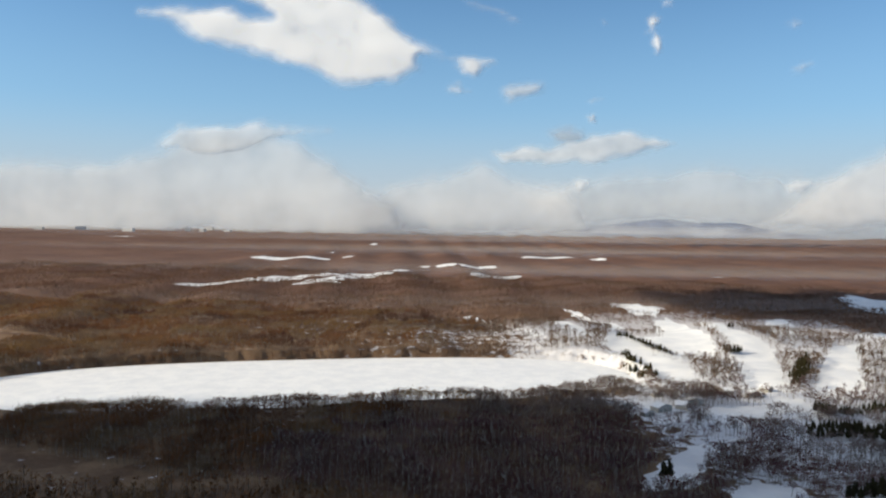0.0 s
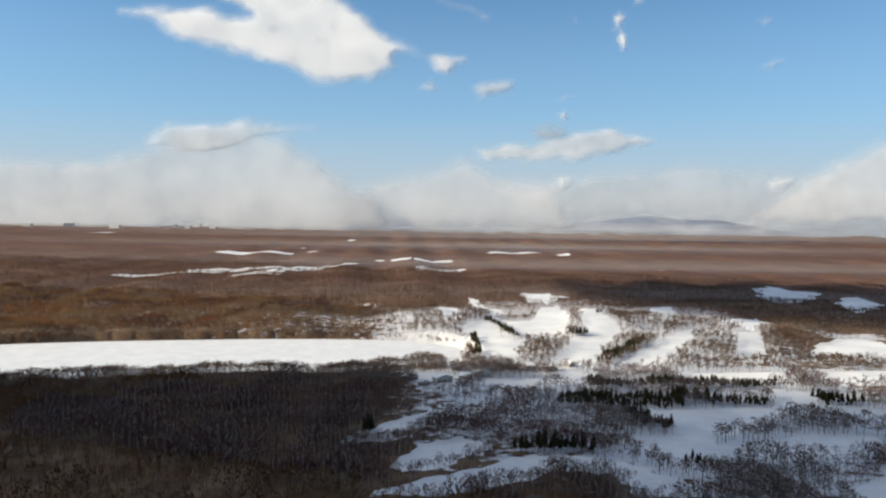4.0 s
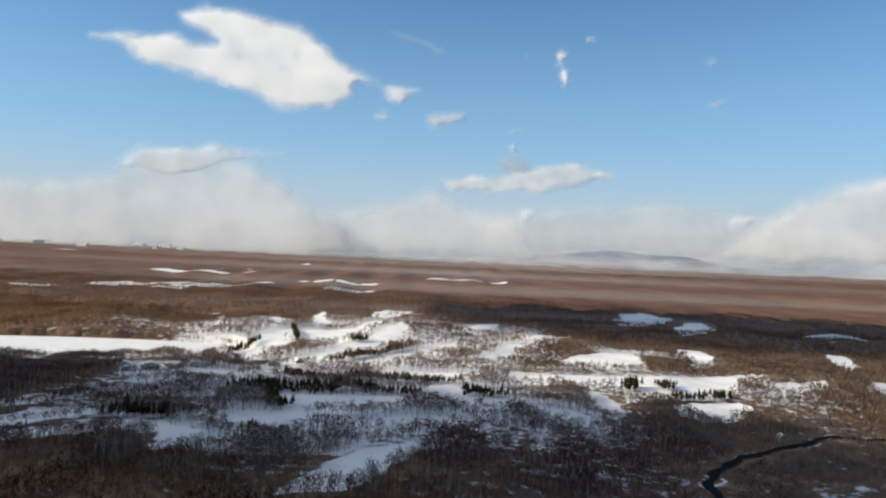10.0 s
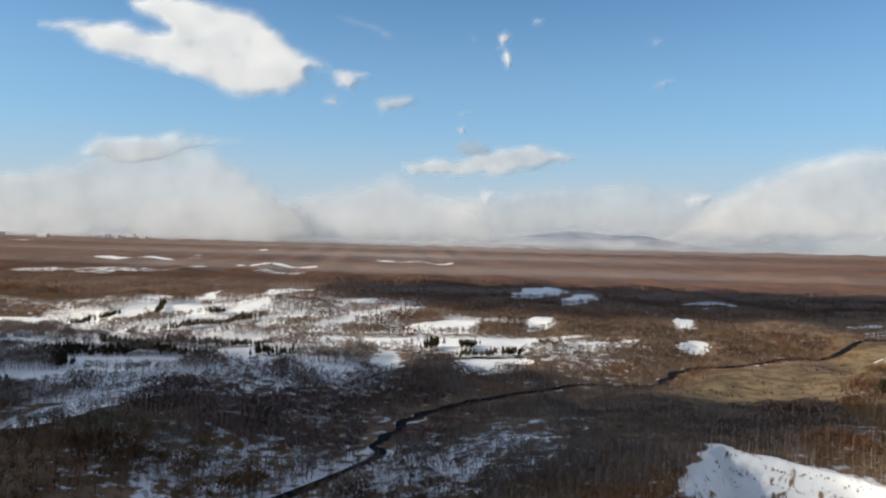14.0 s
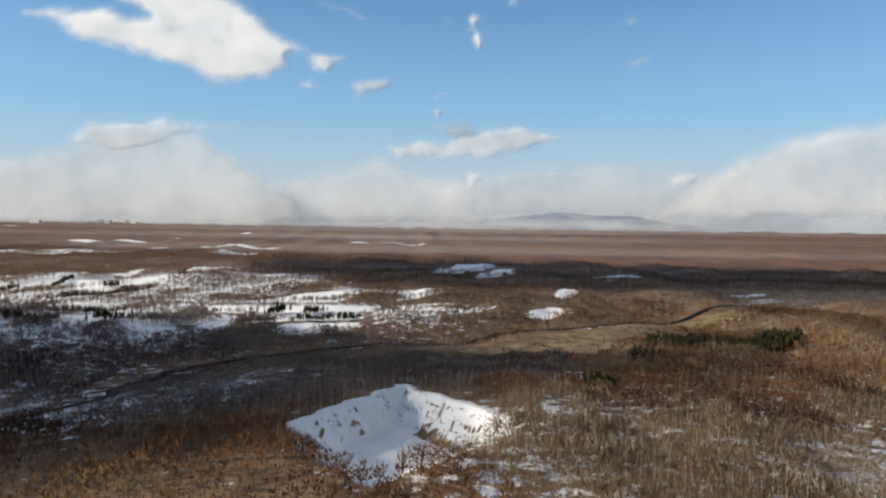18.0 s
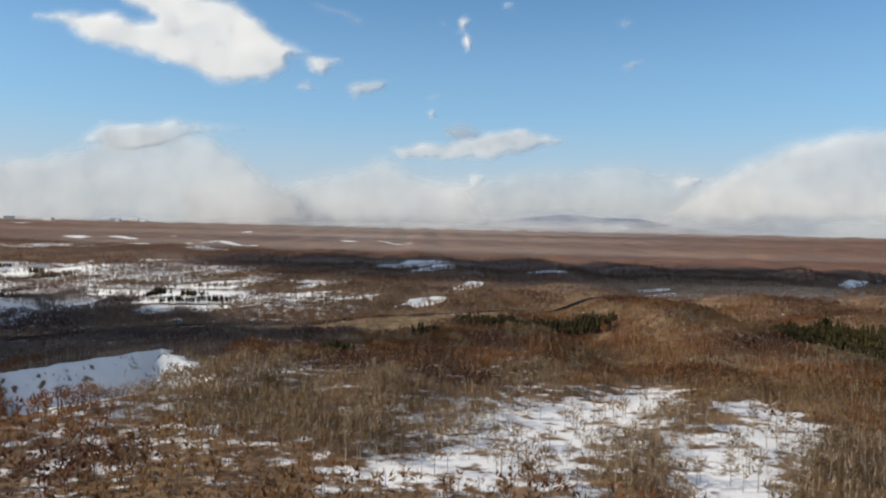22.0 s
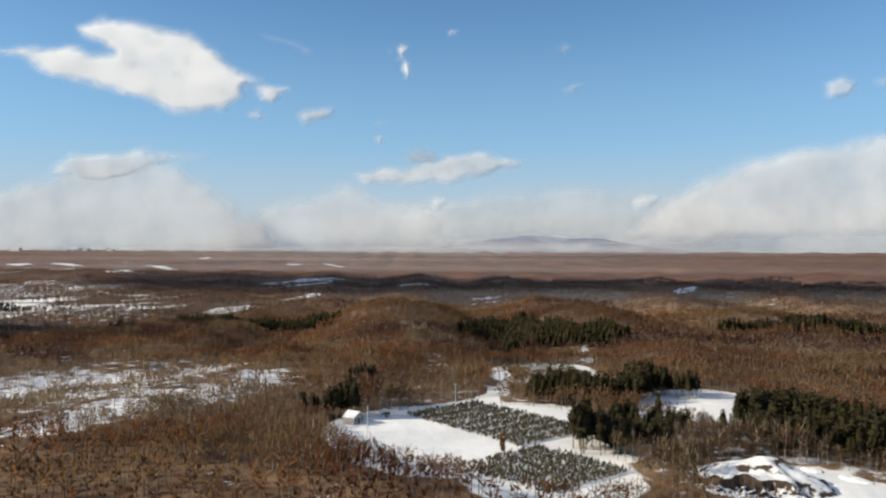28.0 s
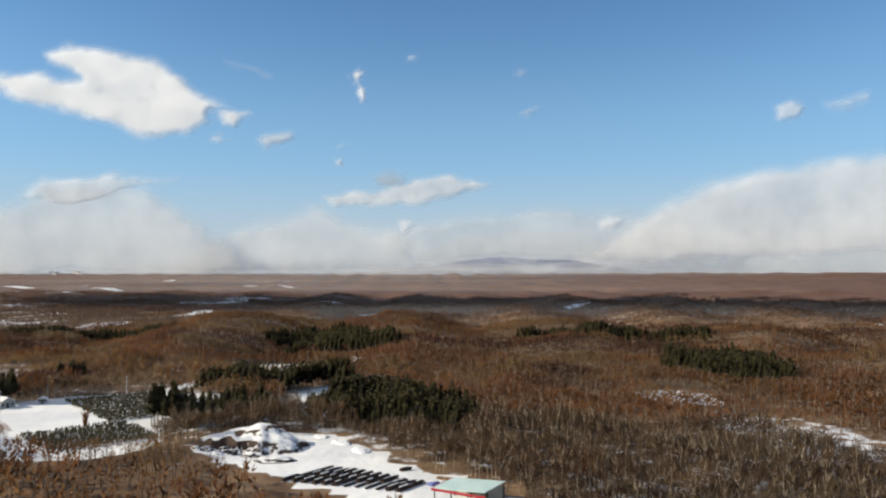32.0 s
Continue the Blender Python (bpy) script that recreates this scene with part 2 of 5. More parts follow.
def box(x0, y0, z0, x1, y1, z1, bevel=0.0):
    bm = bmesh.new()
    bmesh.ops.create_cube(bm, size=1)
    for v in bm.verts:
        v.co = Vector((x0 + (v.co.x + 0.5) * (x1 - x0), y0 + (v.co.y + 0.5) * (y1 - y0), z0 + (v.co.z + 0.5) * (z1 - z0)))
    if bevel:
        bmesh.ops.bevel(bm, geom=bm.edges[:], offset=bevel, segments=1, affect="EDGES")
    return bm


def prism(points, y0, y1):
    """A cross-section in x and z, drawn out along y."""
    bm = bmesh.new()
    a = [bm.verts.new((x, y0, z)) for x, z in points]
    b = [bm.verts.new((x, y1, z)) for x, z in points]
    bm.faces.new(a)
    bm.faces.new(b[::-1])
    for i in range(len(points)):
        j = (i + 1) % len(points)
        bm.faces.new((a[i], a[j], b[j], b[i]))
    return bm


def thing(name, label, category, m, group=""):
    ob = new(name)
    ob.matrix_world = m
    return tagged(ob, label, category, group)


# ---- plan: height and cover ----
def smooth(x):
    x = np.clip(x, 0, 1)
    return x * x * (3 - 2 * x)


def wave(x, y, scale, seed):
    """Smooth noise between about -1 and 1 from turned sines."""
    r = np.random.RandomState(seed)
    out = 0
    for k in range(5):
        a, ph, f = r.uniform(0, 6.28), r.uniform(0, 6.28), r.uniform(0.6, 1.7) / scale
        out = out + np.sin((x * np.cos(a) + y * np.sin(a)) * f * 6.28 + ph)
    return out / 3.2


def blob(x, y, cx, cy, rx, ry, turn, soft=0.25):
    """1 inside a turned rounded patch, 0 outside."""
    a = radians(turn)
    u, v = (x - cx) * math.cos(a) + (y - cy) * math.sin(a), -(x - cx) * math.sin(a) + (y - cy) * math.cos(a)
    d = (np.abs(u / rx) ** 2.6 + np.abs(v / ry) ** 2.6) ** (1 / 2.6)
    return smooth((1 + soft - d) / (2 * soft))


LAKE = [(-100, 606, 258, 94, 12)]
# outlines of the open snow between the tree belts
FAIRWAYS_NEAR = [
    [(159, 310), (182, 324), (203, 325), (222, 319), (241, 304), (263, 279), (221, 275), (219, 301), (194, 302), (166, 281), (145, 275), (114, 269), (114, 277)],
    [(119, 311), (132, 347), (149, 360), (173, 349), (158, 335), (144, 303), (122, 302)],
    [(100, 362), (119, 391), (142, 413), (182, 444), (173, 427), (151, 403), (141, 394), (120, 347), (90, 337)],
    [(167, 493), (189, 509), (218, 508), (217, 492), (184, 455), (166, 453)],
]
FAIRWAYS_BEYOND = [
    [(212, 422), (245, 422), (286, 426), (339, 433), (340, 414), (306, 383), (282, 364), (272, 367), (247, 407)],
    [(305, 474), (352, 481), (390, 470), (418, 473), (376, 404), (334, 409), (354, 456), (320, 466)],
    [(236, 364), (253, 363), (278, 354), (298, 361), (338, 378), (314, 335), (298, 338), (262, 318), (248, 328)],
    [(312, 534), (351, 539), (391, 537), (380, 499), (343, 502), (304, 501)],
]
FAIRWAYS_VALLEY = [
    [(299, 241), (316, 290), (334, 304), (361, 325), (372, 349), (367, 326), (345, 283), (329, 238), (321, 223), (292, 225)],
    [(311, 348), (334, 375), (353, 375), (374, 372), (357, 341), (335, 337)],
    [(235, 367), (266, 366), (285, 365), (277, 330), (254, 309), (239, 344)],
    [(109, 510), (124, 516), (152, 503), (152, 460), (128, 450)],
    [(214, 520), (235, 536), (252, 529), (245, 479), (225, 469)],
    [(372, 428), (395, 431), (420, 414), (444, 406), (466, 375), (431, 371), (407, 400), (386, 405)],
    [(461, 486), (472, 482), (482, 416), (471, 401), (458, 408)],
]
LINKS_SUNNY = [
    [(153, 711), (174, 806), (195, 869), (230, 793), (259, 941), (283, 954), (278, 807), (254, 689), (213, 676), (195, 700)],
    [(155, 708), (164, 681), (162, 562), (174, 540), (195, 555), (212, 669), (195, 695), (163, 732)],
    [(136, 700), (155, 699), (155, 564), (161, 538), (143, 536)],
    [(298, 887), (322, 877), (316, 799), (314, 725), (270, 598), (255, 553), (239, 543), (220, 549), (241, 612), (262, 701), (272, 699)],
    [(261, 536), (291, 589), (344, 682), (393, 760), (426, 772), (381, 697), (314, 564), (269, 538)],
    [(426, 730), (454, 743), (434, 675), (395, 576), (373, 571)],
]
LINKS_HIGH = [
    [(124, 959), (151, 915), (158, 790), (138, 764)],
    [(167, 1096), (184, 992), (213, 881), (189, 873), (172, 965)],
    [(249, 1162), (284, 1158), (325, 1098), (270, 968), (248, 989)],
    [(390, 929), (429, 961), (406, 870), (365, 832)],
    [(444, 824), (512, 888), (512, 831), (447, 739)],
    [(20, 982), (51, 965), (109, 769), (91, 782), (68, 910)],
    [(435, 597), (482, 674), (531, 719), (552, 702), (537, 596), (506, 595)],
    [(615, 786), (634, 772), (638, 730), (612, 646), (591, 633), (600, 710)],
    [(381, 882), (418, 937), (420, 905), (374, 780)],
]
CLEARINGS = [
    [(499, 550), (521, 544), (613, 597), (609, 560), (570, 490), (503, 456), (485, 449)],
    [(517, 451), (547, 471), (575, 480), (580, 466), (543, 412), (514, 415)],
    [(410, 536), (505, 555), (647, 620), (596, 550), (494, 508), (406, 489)],
    [(595, 501), (650, 569), (695, 603), (690, 583), (614, 505)],
    [(790, 775), (801, 772), (782, 713), (762, 697)],
    [(784, 794), (795, 761), (770, 692), (759, 704)],
    [(725, 598), (754, 620), (761, 596), (733, 547), (720, 559)],
    [(689, 177), (702, 182), (708, 179), (688, 146)],
    [(1279, 894), (1298, 914), (1380, 1040), (1426, 1062), (1400, 1015), (1315, 882), (1290, 877)],
]
FIR_BELTS = [
    [(217, 454), (294, 447), (286, 426), (242, 423), (211, 429)],
    [(299, 451), (344, 443), (339, 433), (295, 439)],
    [(242, 493), (285, 504), (372, 498), (366, 486), (280, 488), (238, 480)],
    [(260, 566), (301, 648), (330, 686), (298, 612), (268, 564)],
    [(164, 691), (168, 695), (170, 594), (164, 591)],
    [(246, 407), (257, 398), (268, 382), (263, 372), (250, 388)],
    [(256, 322), (269, 320), (266, 315), (254, 316)],
    [(173, 332), (190, 335), (213, 333), (211, 326), (188, 326), (172, 324)],
    [(373, 445), (403, 450), (400, 436), (372, 430)],
]
FIR_CLUMPS = [
    [(494, 507), (508, 509), (504, 492), (491, 490)],
    [(526, 521), (540, 523), (534, 504), (520, 499)],
    [(523, 474), (552, 490), (547, 475), (519, 460)],
    [(558, 489), (576, 495), (572, 483), (555, 478)],
]
FIR_STANDS = [
    [(1088, 24), (1106, 54), (1125, 61), (1146, 42), (1152, 12), (1155, -8), (1148, -22), (1136, -12), (1118, 0), (1101, 13)],
    [(1040, 6), (1040, 33), (1058, 44), (1075, 35), (1076, 26), (1065, 6), (1048, 1)],
    [(1028, 80), (1042, 112), (1058, 96), (1078, 100), (1080, 90), (1072, 77), (1054, 78)],
    [(1074, 100), (1080, 150), (1088, 145), (1087, 104), (1102, 92), (1100, 86), (1084, 95)],
    [(992, 325), (1005, 385), (1050, 380), (1068, 350), (1095, 290), (1100, 256), (1068, 262), (1030, 280), (1020, 322), (1000, 318)],
    [(1012, 238), (1027, 272), (1036, 266), (1022, 234)],
    [(1251, 150), (1268, 200), (1290, 238), (1315, 236), (1312, 152), (1305, 108), (1273, 100)],
    [(1186, 355), (1240, 366), (1324, 303), (1318, 290), (1260, 299), (1216, 340)],
]
FIR_PLAN = FIR_BELTS + FIR_CLUMPS + FIR_STANDS
YARD = [[(1066, -28), (1073, -13), (1089, 2), (1106, -4), (1121, -22), (1137, -46), (1152, -60), (1168, -84), (1156, -96), (1134, -88), (1102, -58), (1086, -46)]]
FIELDS_MID = [  # centre x, y, half length, half width, turn
    (895, 556, 9, 2.5, 8), (722, 270, 8, 3, 5),
    (985, 22, 36, 13, -42), (1014, 46, 33, 23, 120), (1029, -14, 24, 20, 20), (1041, 167, 27, 20, 15), (1094, 80, 25, 20, 45),
    (1016, 108, 22, 3, 75), (999, 77, 20, 3.5, 45), (979, 53, 16, 3.5, 56), (1074, 258, 10, 3, 70), (989, 172, 7, 2.5, 40), (1240, 84, 16, 9, -30), (1300, -56, 27, 24, 40)]
FIELDS_FAR = [
    (1578, 583, 45, 6, 10), (1012, 800, 24, 4, -6), (668, 1190, 72, 20, 44), (718, 1072, 50, 12, 47), (693, 1290, 60, 14, 40),
    (-310, 1560, 260, 16, 54), (-150, 1700, 150, 10, 60), (120, 1725, 60, 24, 20), (380, 2620, 120, 30, 10), (-240, 1500, 60, 12, 40),
    (1850, 1500, 32, 4, 20), (900, 1015, 40, 8, 10), (-420, 2300, 160, 20, 20), (60, 2050, 130, 12, 25)]
far_r = random.Random(77)
FIELDS_FAR += [(far_r.uniform(-1600, 1000), far_r.uniform(1500, 3700), far_r.uniform(14, 40), far_r.uniform(4, 7), far_r.uniform(-15, 40)) for k in range(10)]
BRUSHY = [(612, 335, 95, 50, 22), (580, 270, 85, 70, 20)]  # low scrub along the valley
GLADES = [  # snow with a few thin trees
    [(797, 74), (809, 123), (843, 154), (873, 178), (893, 170), (881, 144), (853, 97), (833, 73), (814, 63)],
    [(852, 68), (866, 92), (889, 109), (905, 105), (905, 85), (877, 21), (862, 9), (848, 13)],
    [(800, 69), (817, 72), (831, 67), (830, 19), (824, 6), (820, 18)],
    [(752, 44), (771, 60), (790, 75), (808, 78), (812, 40), (800, 24), (754, 24)],
    [(890, 142), (912, 150), (925, 130), (922, 100), (905, 70), (893, 60), (893, 105)],
]
WOODLOT = [(571, 728, 66, 26, -7), (407, 933, 30, 18, 0), (616, 568, 72, 15, 4), (1258, 0, 20, 32, 20), (1240, 84, 13, 8, 0)]  # thin trees over snow
OPEN = FIELDS_MID + FIELDS_FAR
SNOWY = [(265, 385, 150, 125, -5), (540, 540, 130, 70, 0), (215, 800, 110, 270, 80), (1262, 0, 26, 40, 0), (450, 250, 110, 100, 0), (820, 100, 90, 45, -20)]  # snow lies among the trees
OPEN_PLAN = FAIRWAYS_NEAR + FAIRWAYS_BEYOND + FAIRWAYS_VALLEY + LINKS_SUNNY + LINKS_HIGH + CLEARINGS + YARD
MARSH = [[(608, 339), (656, 362), (710, 468), (804, 516), (891, 594), (1001, 655), (1010, 640), (900, 540), (830, 460), (766, 372), (736, 318), (685, 308), (652, 311)]]
CONIFERS = [
    (194, 740, 56, 3, -75), (268, 701, 9, 5, 8), (270, 1058, 22, 6, -67), (148, 834, 6, 7, 11), (315, 836, 24, 4, 71), (104, 349, 3, 3, 0),
    (835, 370, 66, 16, 25),
    (952, 50, 8, 6, 0), (962, 51, 5, 3, 0), (957, 107, 7, 4, 10), (722, 215, 10, 6, 0), (761, 293, 9, 5, 0)]
RIVER = [(440, 150), (478, 215), (478, 242), (485, 263), (491, 292), (502, 312), (517, 332), (532, 348), (566, 370), (607, 405), (630, 403), (656, 411), (672, 441), (691, 473), (714, 496), (749, 507), (816, 556), (883, 601), (984, 682), (1058, 720)]


def cover(x, y, patches, soft=0.25):
    out = np.zeros_like(x)
    for b in patches:
        near = (np.abs(x - b[0]) < b[2] * 1.6 + b[3]) & (np.abs(y - b[1]) < b[2] * 1.6 + b[3])
        if near.any():
            out[near] = np.maximum(out[near], blob(x[near], y[near], *b, soft=soft))
    return out


def plan_cover(x, y, outlines, soft=3.0):
    """1 inside any of the outlines, 0 outside, over a margin of soft metres."""
    out = np.zeros_like(x)
    x, y = x + 2.5 * wave(x, y, 17, 44) + 1.5 * wave(x, y, 7, 45), y + 3.0 * wave(x, y, 19, 46) + 2.0 * wave(x, y, 8, 47)
    for pts in outlines:
        q = np.array(pts, float)
        near = (x > q[:, 0].min() - soft) & (x < q[:, 0].max() + soft) & (y > q[:, 1].min() - soft) & (y < q[:, 1].max() + soft)
        if not near.any():
            continue
        px, py = x[near], y[near]
        d, inside = np.full(px.shape, 1e9), np.zeros(px.shape, bool)
        for (ax, ay), (bx, by) in zip(q, np.roll(q, -1, 0)):
            ex, ey = bx - ax, by - ay
            s = np.clip(((px - ax) * ex + (py - ay) * ey) / max(ex * ex + ey * ey, 1e-6), 0, 1)
            d = np.minimum(d, np.hypot(px - ax - s * ex, py - ay - s * ey))
            if ay != by:
                inside ^= ((ay > py) != (by > py)) & (px < (bx - ax) * (py - ay) / (by - ay) + ax)
        out[near] = np.maximum(out[near], smooth(0.5 + np.where(inside, d, -d) / (2 * soft)))
    return out


def open_cover(x, y, patches=None):
    """Open snow, and the verge in front of it where no tree stands."""
    patches = patches or OPEN
    slack = np.clip(3.4 * (y + 0.22 * x) / np.maximum(120 - 0.055 * x, 30), 0, 90)
    far = np.maximum(np.maximum(cover(x, y, patches), cover(x, y + 0.5 * slack, patches)), cover(x, y + slack, patches))
    return np.maximum(far, plan_cover(x, y, OPEN_PLAN))


def river_course(n=7):
    pts = [Vector((x, y, 0)) for x, y in RIVER]
    out = []
    for i in range(len(pts) - 1):
        a, b, c, d = pts[max(i - 1, 0)], pts[i], pts[i + 1], pts[min(i + 2, len(pts) - 1)]
        for k in range(n):
            s = k / n
            v = 0.5 * (2 * b + (c - a) * s + (2 * a - 5 * b + 4 * c - d) * s * s + (3 * b - a - 3 * c + d) * s ** 3)
            out.append((v.x + 1.2 * math.sin(len(out) * 0.9), v.y + 1.2 * math.cos(len(out) * 0.7)))
    return np.array(out)


COURSE = river_course()


def river_distance(x, y):
    d = np.full(x.shape, 1e9)
    near = (x > 320) & (x < 1130) & (y > 50) & (y < 820)
    if near.any():
        px, py = x[near], y[near]
        best = np.full(px.shape, 1e9)
        for cx, cy in COURSE:
            best = np.minimum(best, (px - cx) ** 2 + (py - cy) ** 2)
        d[near] = np.sqrt(best)
    return d


def quarry(x, y):
    """How far along the pit's two walls from its far corner, 0 to 1."""
    dx, dy = x - 628, y - 212
    rx, ry, lx, ly = 52, -66, -40, -72
    det = rx * ly - lx * ry
    a, b = (dx * ly - lx * dy) / det, (rx * dy - dx * ry) / det
    return a + 0.03 * wave(x, y, 28, 71), b + 0.03 * wave(x, y, 24, 72)


def near_rim(x, y):
    """Metres behind the pit's near rim, which runs slantwise along the wood."""
    return (-66 * (x - 680) + 50 * (y - 147)) / 82.8 + 1.5 * wave(x, y, 22, 75)


def height(x, y):
    """Ground level in metres."""
    x, y = np.asarray(x, float), np.asarray(y, float)
    far = smooth((y - 700) / 900)
    z = 1.0 * wave(x, y, 420, 3) + 1.5 * wave(x, y, 120, 4) + far * (2.5 * wave(x, y, 1500, 5) + 1.6 * wave(x, y, 600, 6))
    roll = smooth((y - 170 + 0.12 * (x - 900)) / 80) * smooth((x - 760) / 120) + 0.8 * smooth((y - 650) / 150) * smooth((900 - x) / 200)
    z = z + np.minimum(roll, 1) * (6.4 * wave(x, y, 230, 14) + 3.6 * wave(x, y, 110, 15))
    z = z + 1.0 * np.exp(-(((x - 960) / 230) ** 2 + ((y - 330) / 210) ** 2)) + 5 * np.exp(-(((x - 330) / 160) ** 2 + ((y - 800) / 140) ** 2))
    z = z - 9 * cover(x, y, LAKE, 0.35) * 1.0
    z = z - 8.5 * np.maximum(np.exp(-(river_distance(x, y) / 70) ** 2), plan_cover(x, y, MARSH, 40.0))
    z = np.where(cover(x, y, [(-100, 606, 272, 106, 12)], 0.1) > 0.5, -9.5, z)
    # the quarry: far and side walls slope down to a level floor
    a, b = quarry(x, y)
    about = np.exp(-(((x - 640) / 85) ** 2 + ((y - 165) / 75) ** 2))
    z = z * (1 - about) + 4 * about
    ledges = np.clip(np.minimum(a / 0.11, b / 0.17), 0, 1)
    ledges = ledges - 0.8 * np.sin(2 * math.pi * 3 * ledges) / (2 * math.pi * 3)  # three ledges
    inside = smooth((np.minimum(a, b) + 0.04) / 0.04) * smooth((1.12 - np.maximum(a, b)) / 0.12) * smooth(near_rim(x, y) / 9)
    z = z * (1 - inside) + (4.5 - 14.5 * ledges) * inside
    # yards and nurseries lie level
    flat = np.maximum(cover(x, y, [(1010, 30, 60, 60, 20), (1041, 158, 42, 40, 15), (1114, -38, 72, 34, -50)], 0.3), 0)
    z = z * (1 - flat)
    # the plain rises to the distant horizon
    rim = np.hypot(x - 570, y + 100)
    return z + 41 * smooth((rim - 2600) / 2300)

# ---- ground ----
def axis(fine0, fine1, step, lo, hi):
    mid = list(np.arange(fine0, fine1 + 0.1, step))
    up, s = [], step
    while (up[-1] if up else mid[-1]) < hi:
        s = min(s * 1.06, 130)
        up.append((up[-1] if up else mid[-1]) + s)
    down, s = [], step
    while (down[-1] if down else mid[0]) > lo:
        s = min(s * 1.12, 160)
        down.append((down[-1] if down else mid[0]) - s)
    return np.array(down[::-1] + mid + up)


xs, ys = axis(-330, 1420, 5.0, -4400, 5600), axis(-150, 720, 5.0, -2600, 4850)
xs = np.unique(np.concatenate([xs, np.arange(574, 694, 1.8)]).round(2))  # finer about the quarry
ys = np.unique(np.concatenate([ys, np.arange(76, 232, 1.8)]).round(2))
GX, GY = np.meshgrid(xs, ys)
gx_, gy_ = GX.ravel(), GY.ravel()
gz_ = height(gx_, gy_)
nx, ny = len(xs), len(ys)
i_ = np.arange((ny - 1) * (nx - 1))
r_, c0_ = i_ // (nx - 1), i_ % (nx - 1)
v0 = r_ * nx + c0_
ground = mesh_object("ground", np.stack([gx_, gy_, gz_], 1), np.stack([v0, v0 + 1, v0 + nx + 1, v0 + nx], 1), M_GROUND, smooth=True)
tagged(ground, "wide winter plain of bare woods and open snow", "ground", kind="structure")
qa, qb = quarry(gx_, gy_)
rd_ = river_distance(gx_, gy_)
BANKS = np.where((rd_ > 2.0) & (rd_ < 6), 0.57, 0.0) * (0.75 + 0.45 * wave(gx_, gy_, 60, 81))  # snow along the river's banks
PIT = ((np.minimum(qa, qb) > -0.06) & (np.maximum(qa, qb) < 1.02) & (near_rim(gx_, gy_) > -1)) * 1.0
wall_ = np.minimum(qa / 0.11, qb / 0.17)
riser = (wall_ > 0.02) & (wall_ < 0.98) & (np.cos(2 * math.pi * 3 * wall_) < -0.55) & (qa > 0.02) & (qa < 0.95)
slope_ = (wall_ > 0.03) & (wall_ < 0.97)
PIT2 = PIT * np.where(riser, 0.52 + 0.14 * wave(gx_, gy_, 9, 73), np.where(slope_, 0.66 + 0.16 * wave(gx_, gy_, 7, 74), 1.0))  # bare earth on the risers between the ledges
PIT2 = PIT2 * np.where((qb > 0.15) & (qb < 0.21) & (qa > 0.3) & (qa < 0.95), 0.35, 1.0)  # and along the foot of the wall
YARDS = cover(gx_, gy_, [(1091, 54, 10, 26, 8), (1012, 30, 52, 50, 20), (1094, 80, 32, 26, 45)], 0.2)  # trodden and open ground
for name, values in (("snow", np.maximum(np.maximum(YARDS, PIT2), np.maximum(open_cover(gx_, gy_), np.maximum(cover(gx_, gy_, [(-100, 606, 245, 82, 12)], 0.04), BANKS)))), ("marsh", plan_cover(gx_, gy_, MARSH, 12.0)),
                     ("patch", -0.55 * cover(gx_, gy_, [(430, 295, 95, 66, -12), (60, 330, 150, 130, 10)], 0.4) + np.maximum(np.maximum(0.95 * cover(gx_, gy_, WOODLOT, 0.4) - 0.3, 0.85 * plan_cover(gx_, gy_, GLADES, 8.0) - 0.3), -0.34 + 0.26 * wave(gx_, gy_, 200, 9) + np.maximum(np.maximum(0.78 * cover(gx_, gy_, SNOWY, 0.6), 1.35 * cover(gx_, gy_, [(285, 405, 185, 120, -5), (300, 520, 190, 40, 3), (270, 770, 200, 220, 0)], 0.3)), 0.42 * cover(gx_, gy_, [(750, 125, 170, 100, -22), (1190, -20, 150, 70, -28)], 0.5)))),
                     ("canopy", smooth((gy_ - 500) / 900))):
    ground.data.attributes.new(name, "FLOAT", "POINT").data.foreach_set("value", values.astype(np.float32))

# frozen lake: a level sheet of snow on ice
a_ = np.linspace(0, 2 * math.pi, 300, endpoint=False)
lx = np.sign(np.cos(a_)) * np.abs(np.cos(a_)) ** 0.77 * 264
ly = np.sign(np.sin(a_)) * np.abs(np.sin(a_)) ** 0.77 * 97
lx, ly = -100 + lx * math.cos(radians(12)) - ly * math.sin(radians(12)), 606 + lx * math.sin(radians(12)) + ly * math.cos(radians(12))
lv = [(-100, 606, -9.2)] + [(x, y, -9.2) for x, y in zip(lx, ly)]
lake = mesh_object("frozen_lake", lv, [(0, i + 1, (i + 1) % 300 + 1) for i in range(300)], M_SNOW)
tagged(lake, "large frozen lake covered in smooth white snow", "lake", kind="structure")

# river: a dark ribbon of open water
tang = np.gradient(COURSE, axis=0)
tang /= np.linalg.norm(tang, axis=1)[:, None]
side = np.stack([-tang[:, 1], tang[:, 0]], 1)
wide = 2.3 + 0.7 * np.sin(np.arange(len(COURSE)) * 0.8)[:, None]
lft, rgt = COURSE + side * wide, COURSE - side * wide
zz = height(COURSE[:, 0], COURSE[:, 1]) + 0.7
rv = np.concatenate([np.column_stack([lft, zz]), np.column_stack([rgt, zz])])
n_ = len(COURSE)
river = mesh_object("river", rv, [(i, i + n_, i + 1 + n_, i + 1) for i in range(n_ - 1)], M_WATER)
tagged(river, "narrow winding river of dark open water", "river", kind="structure")


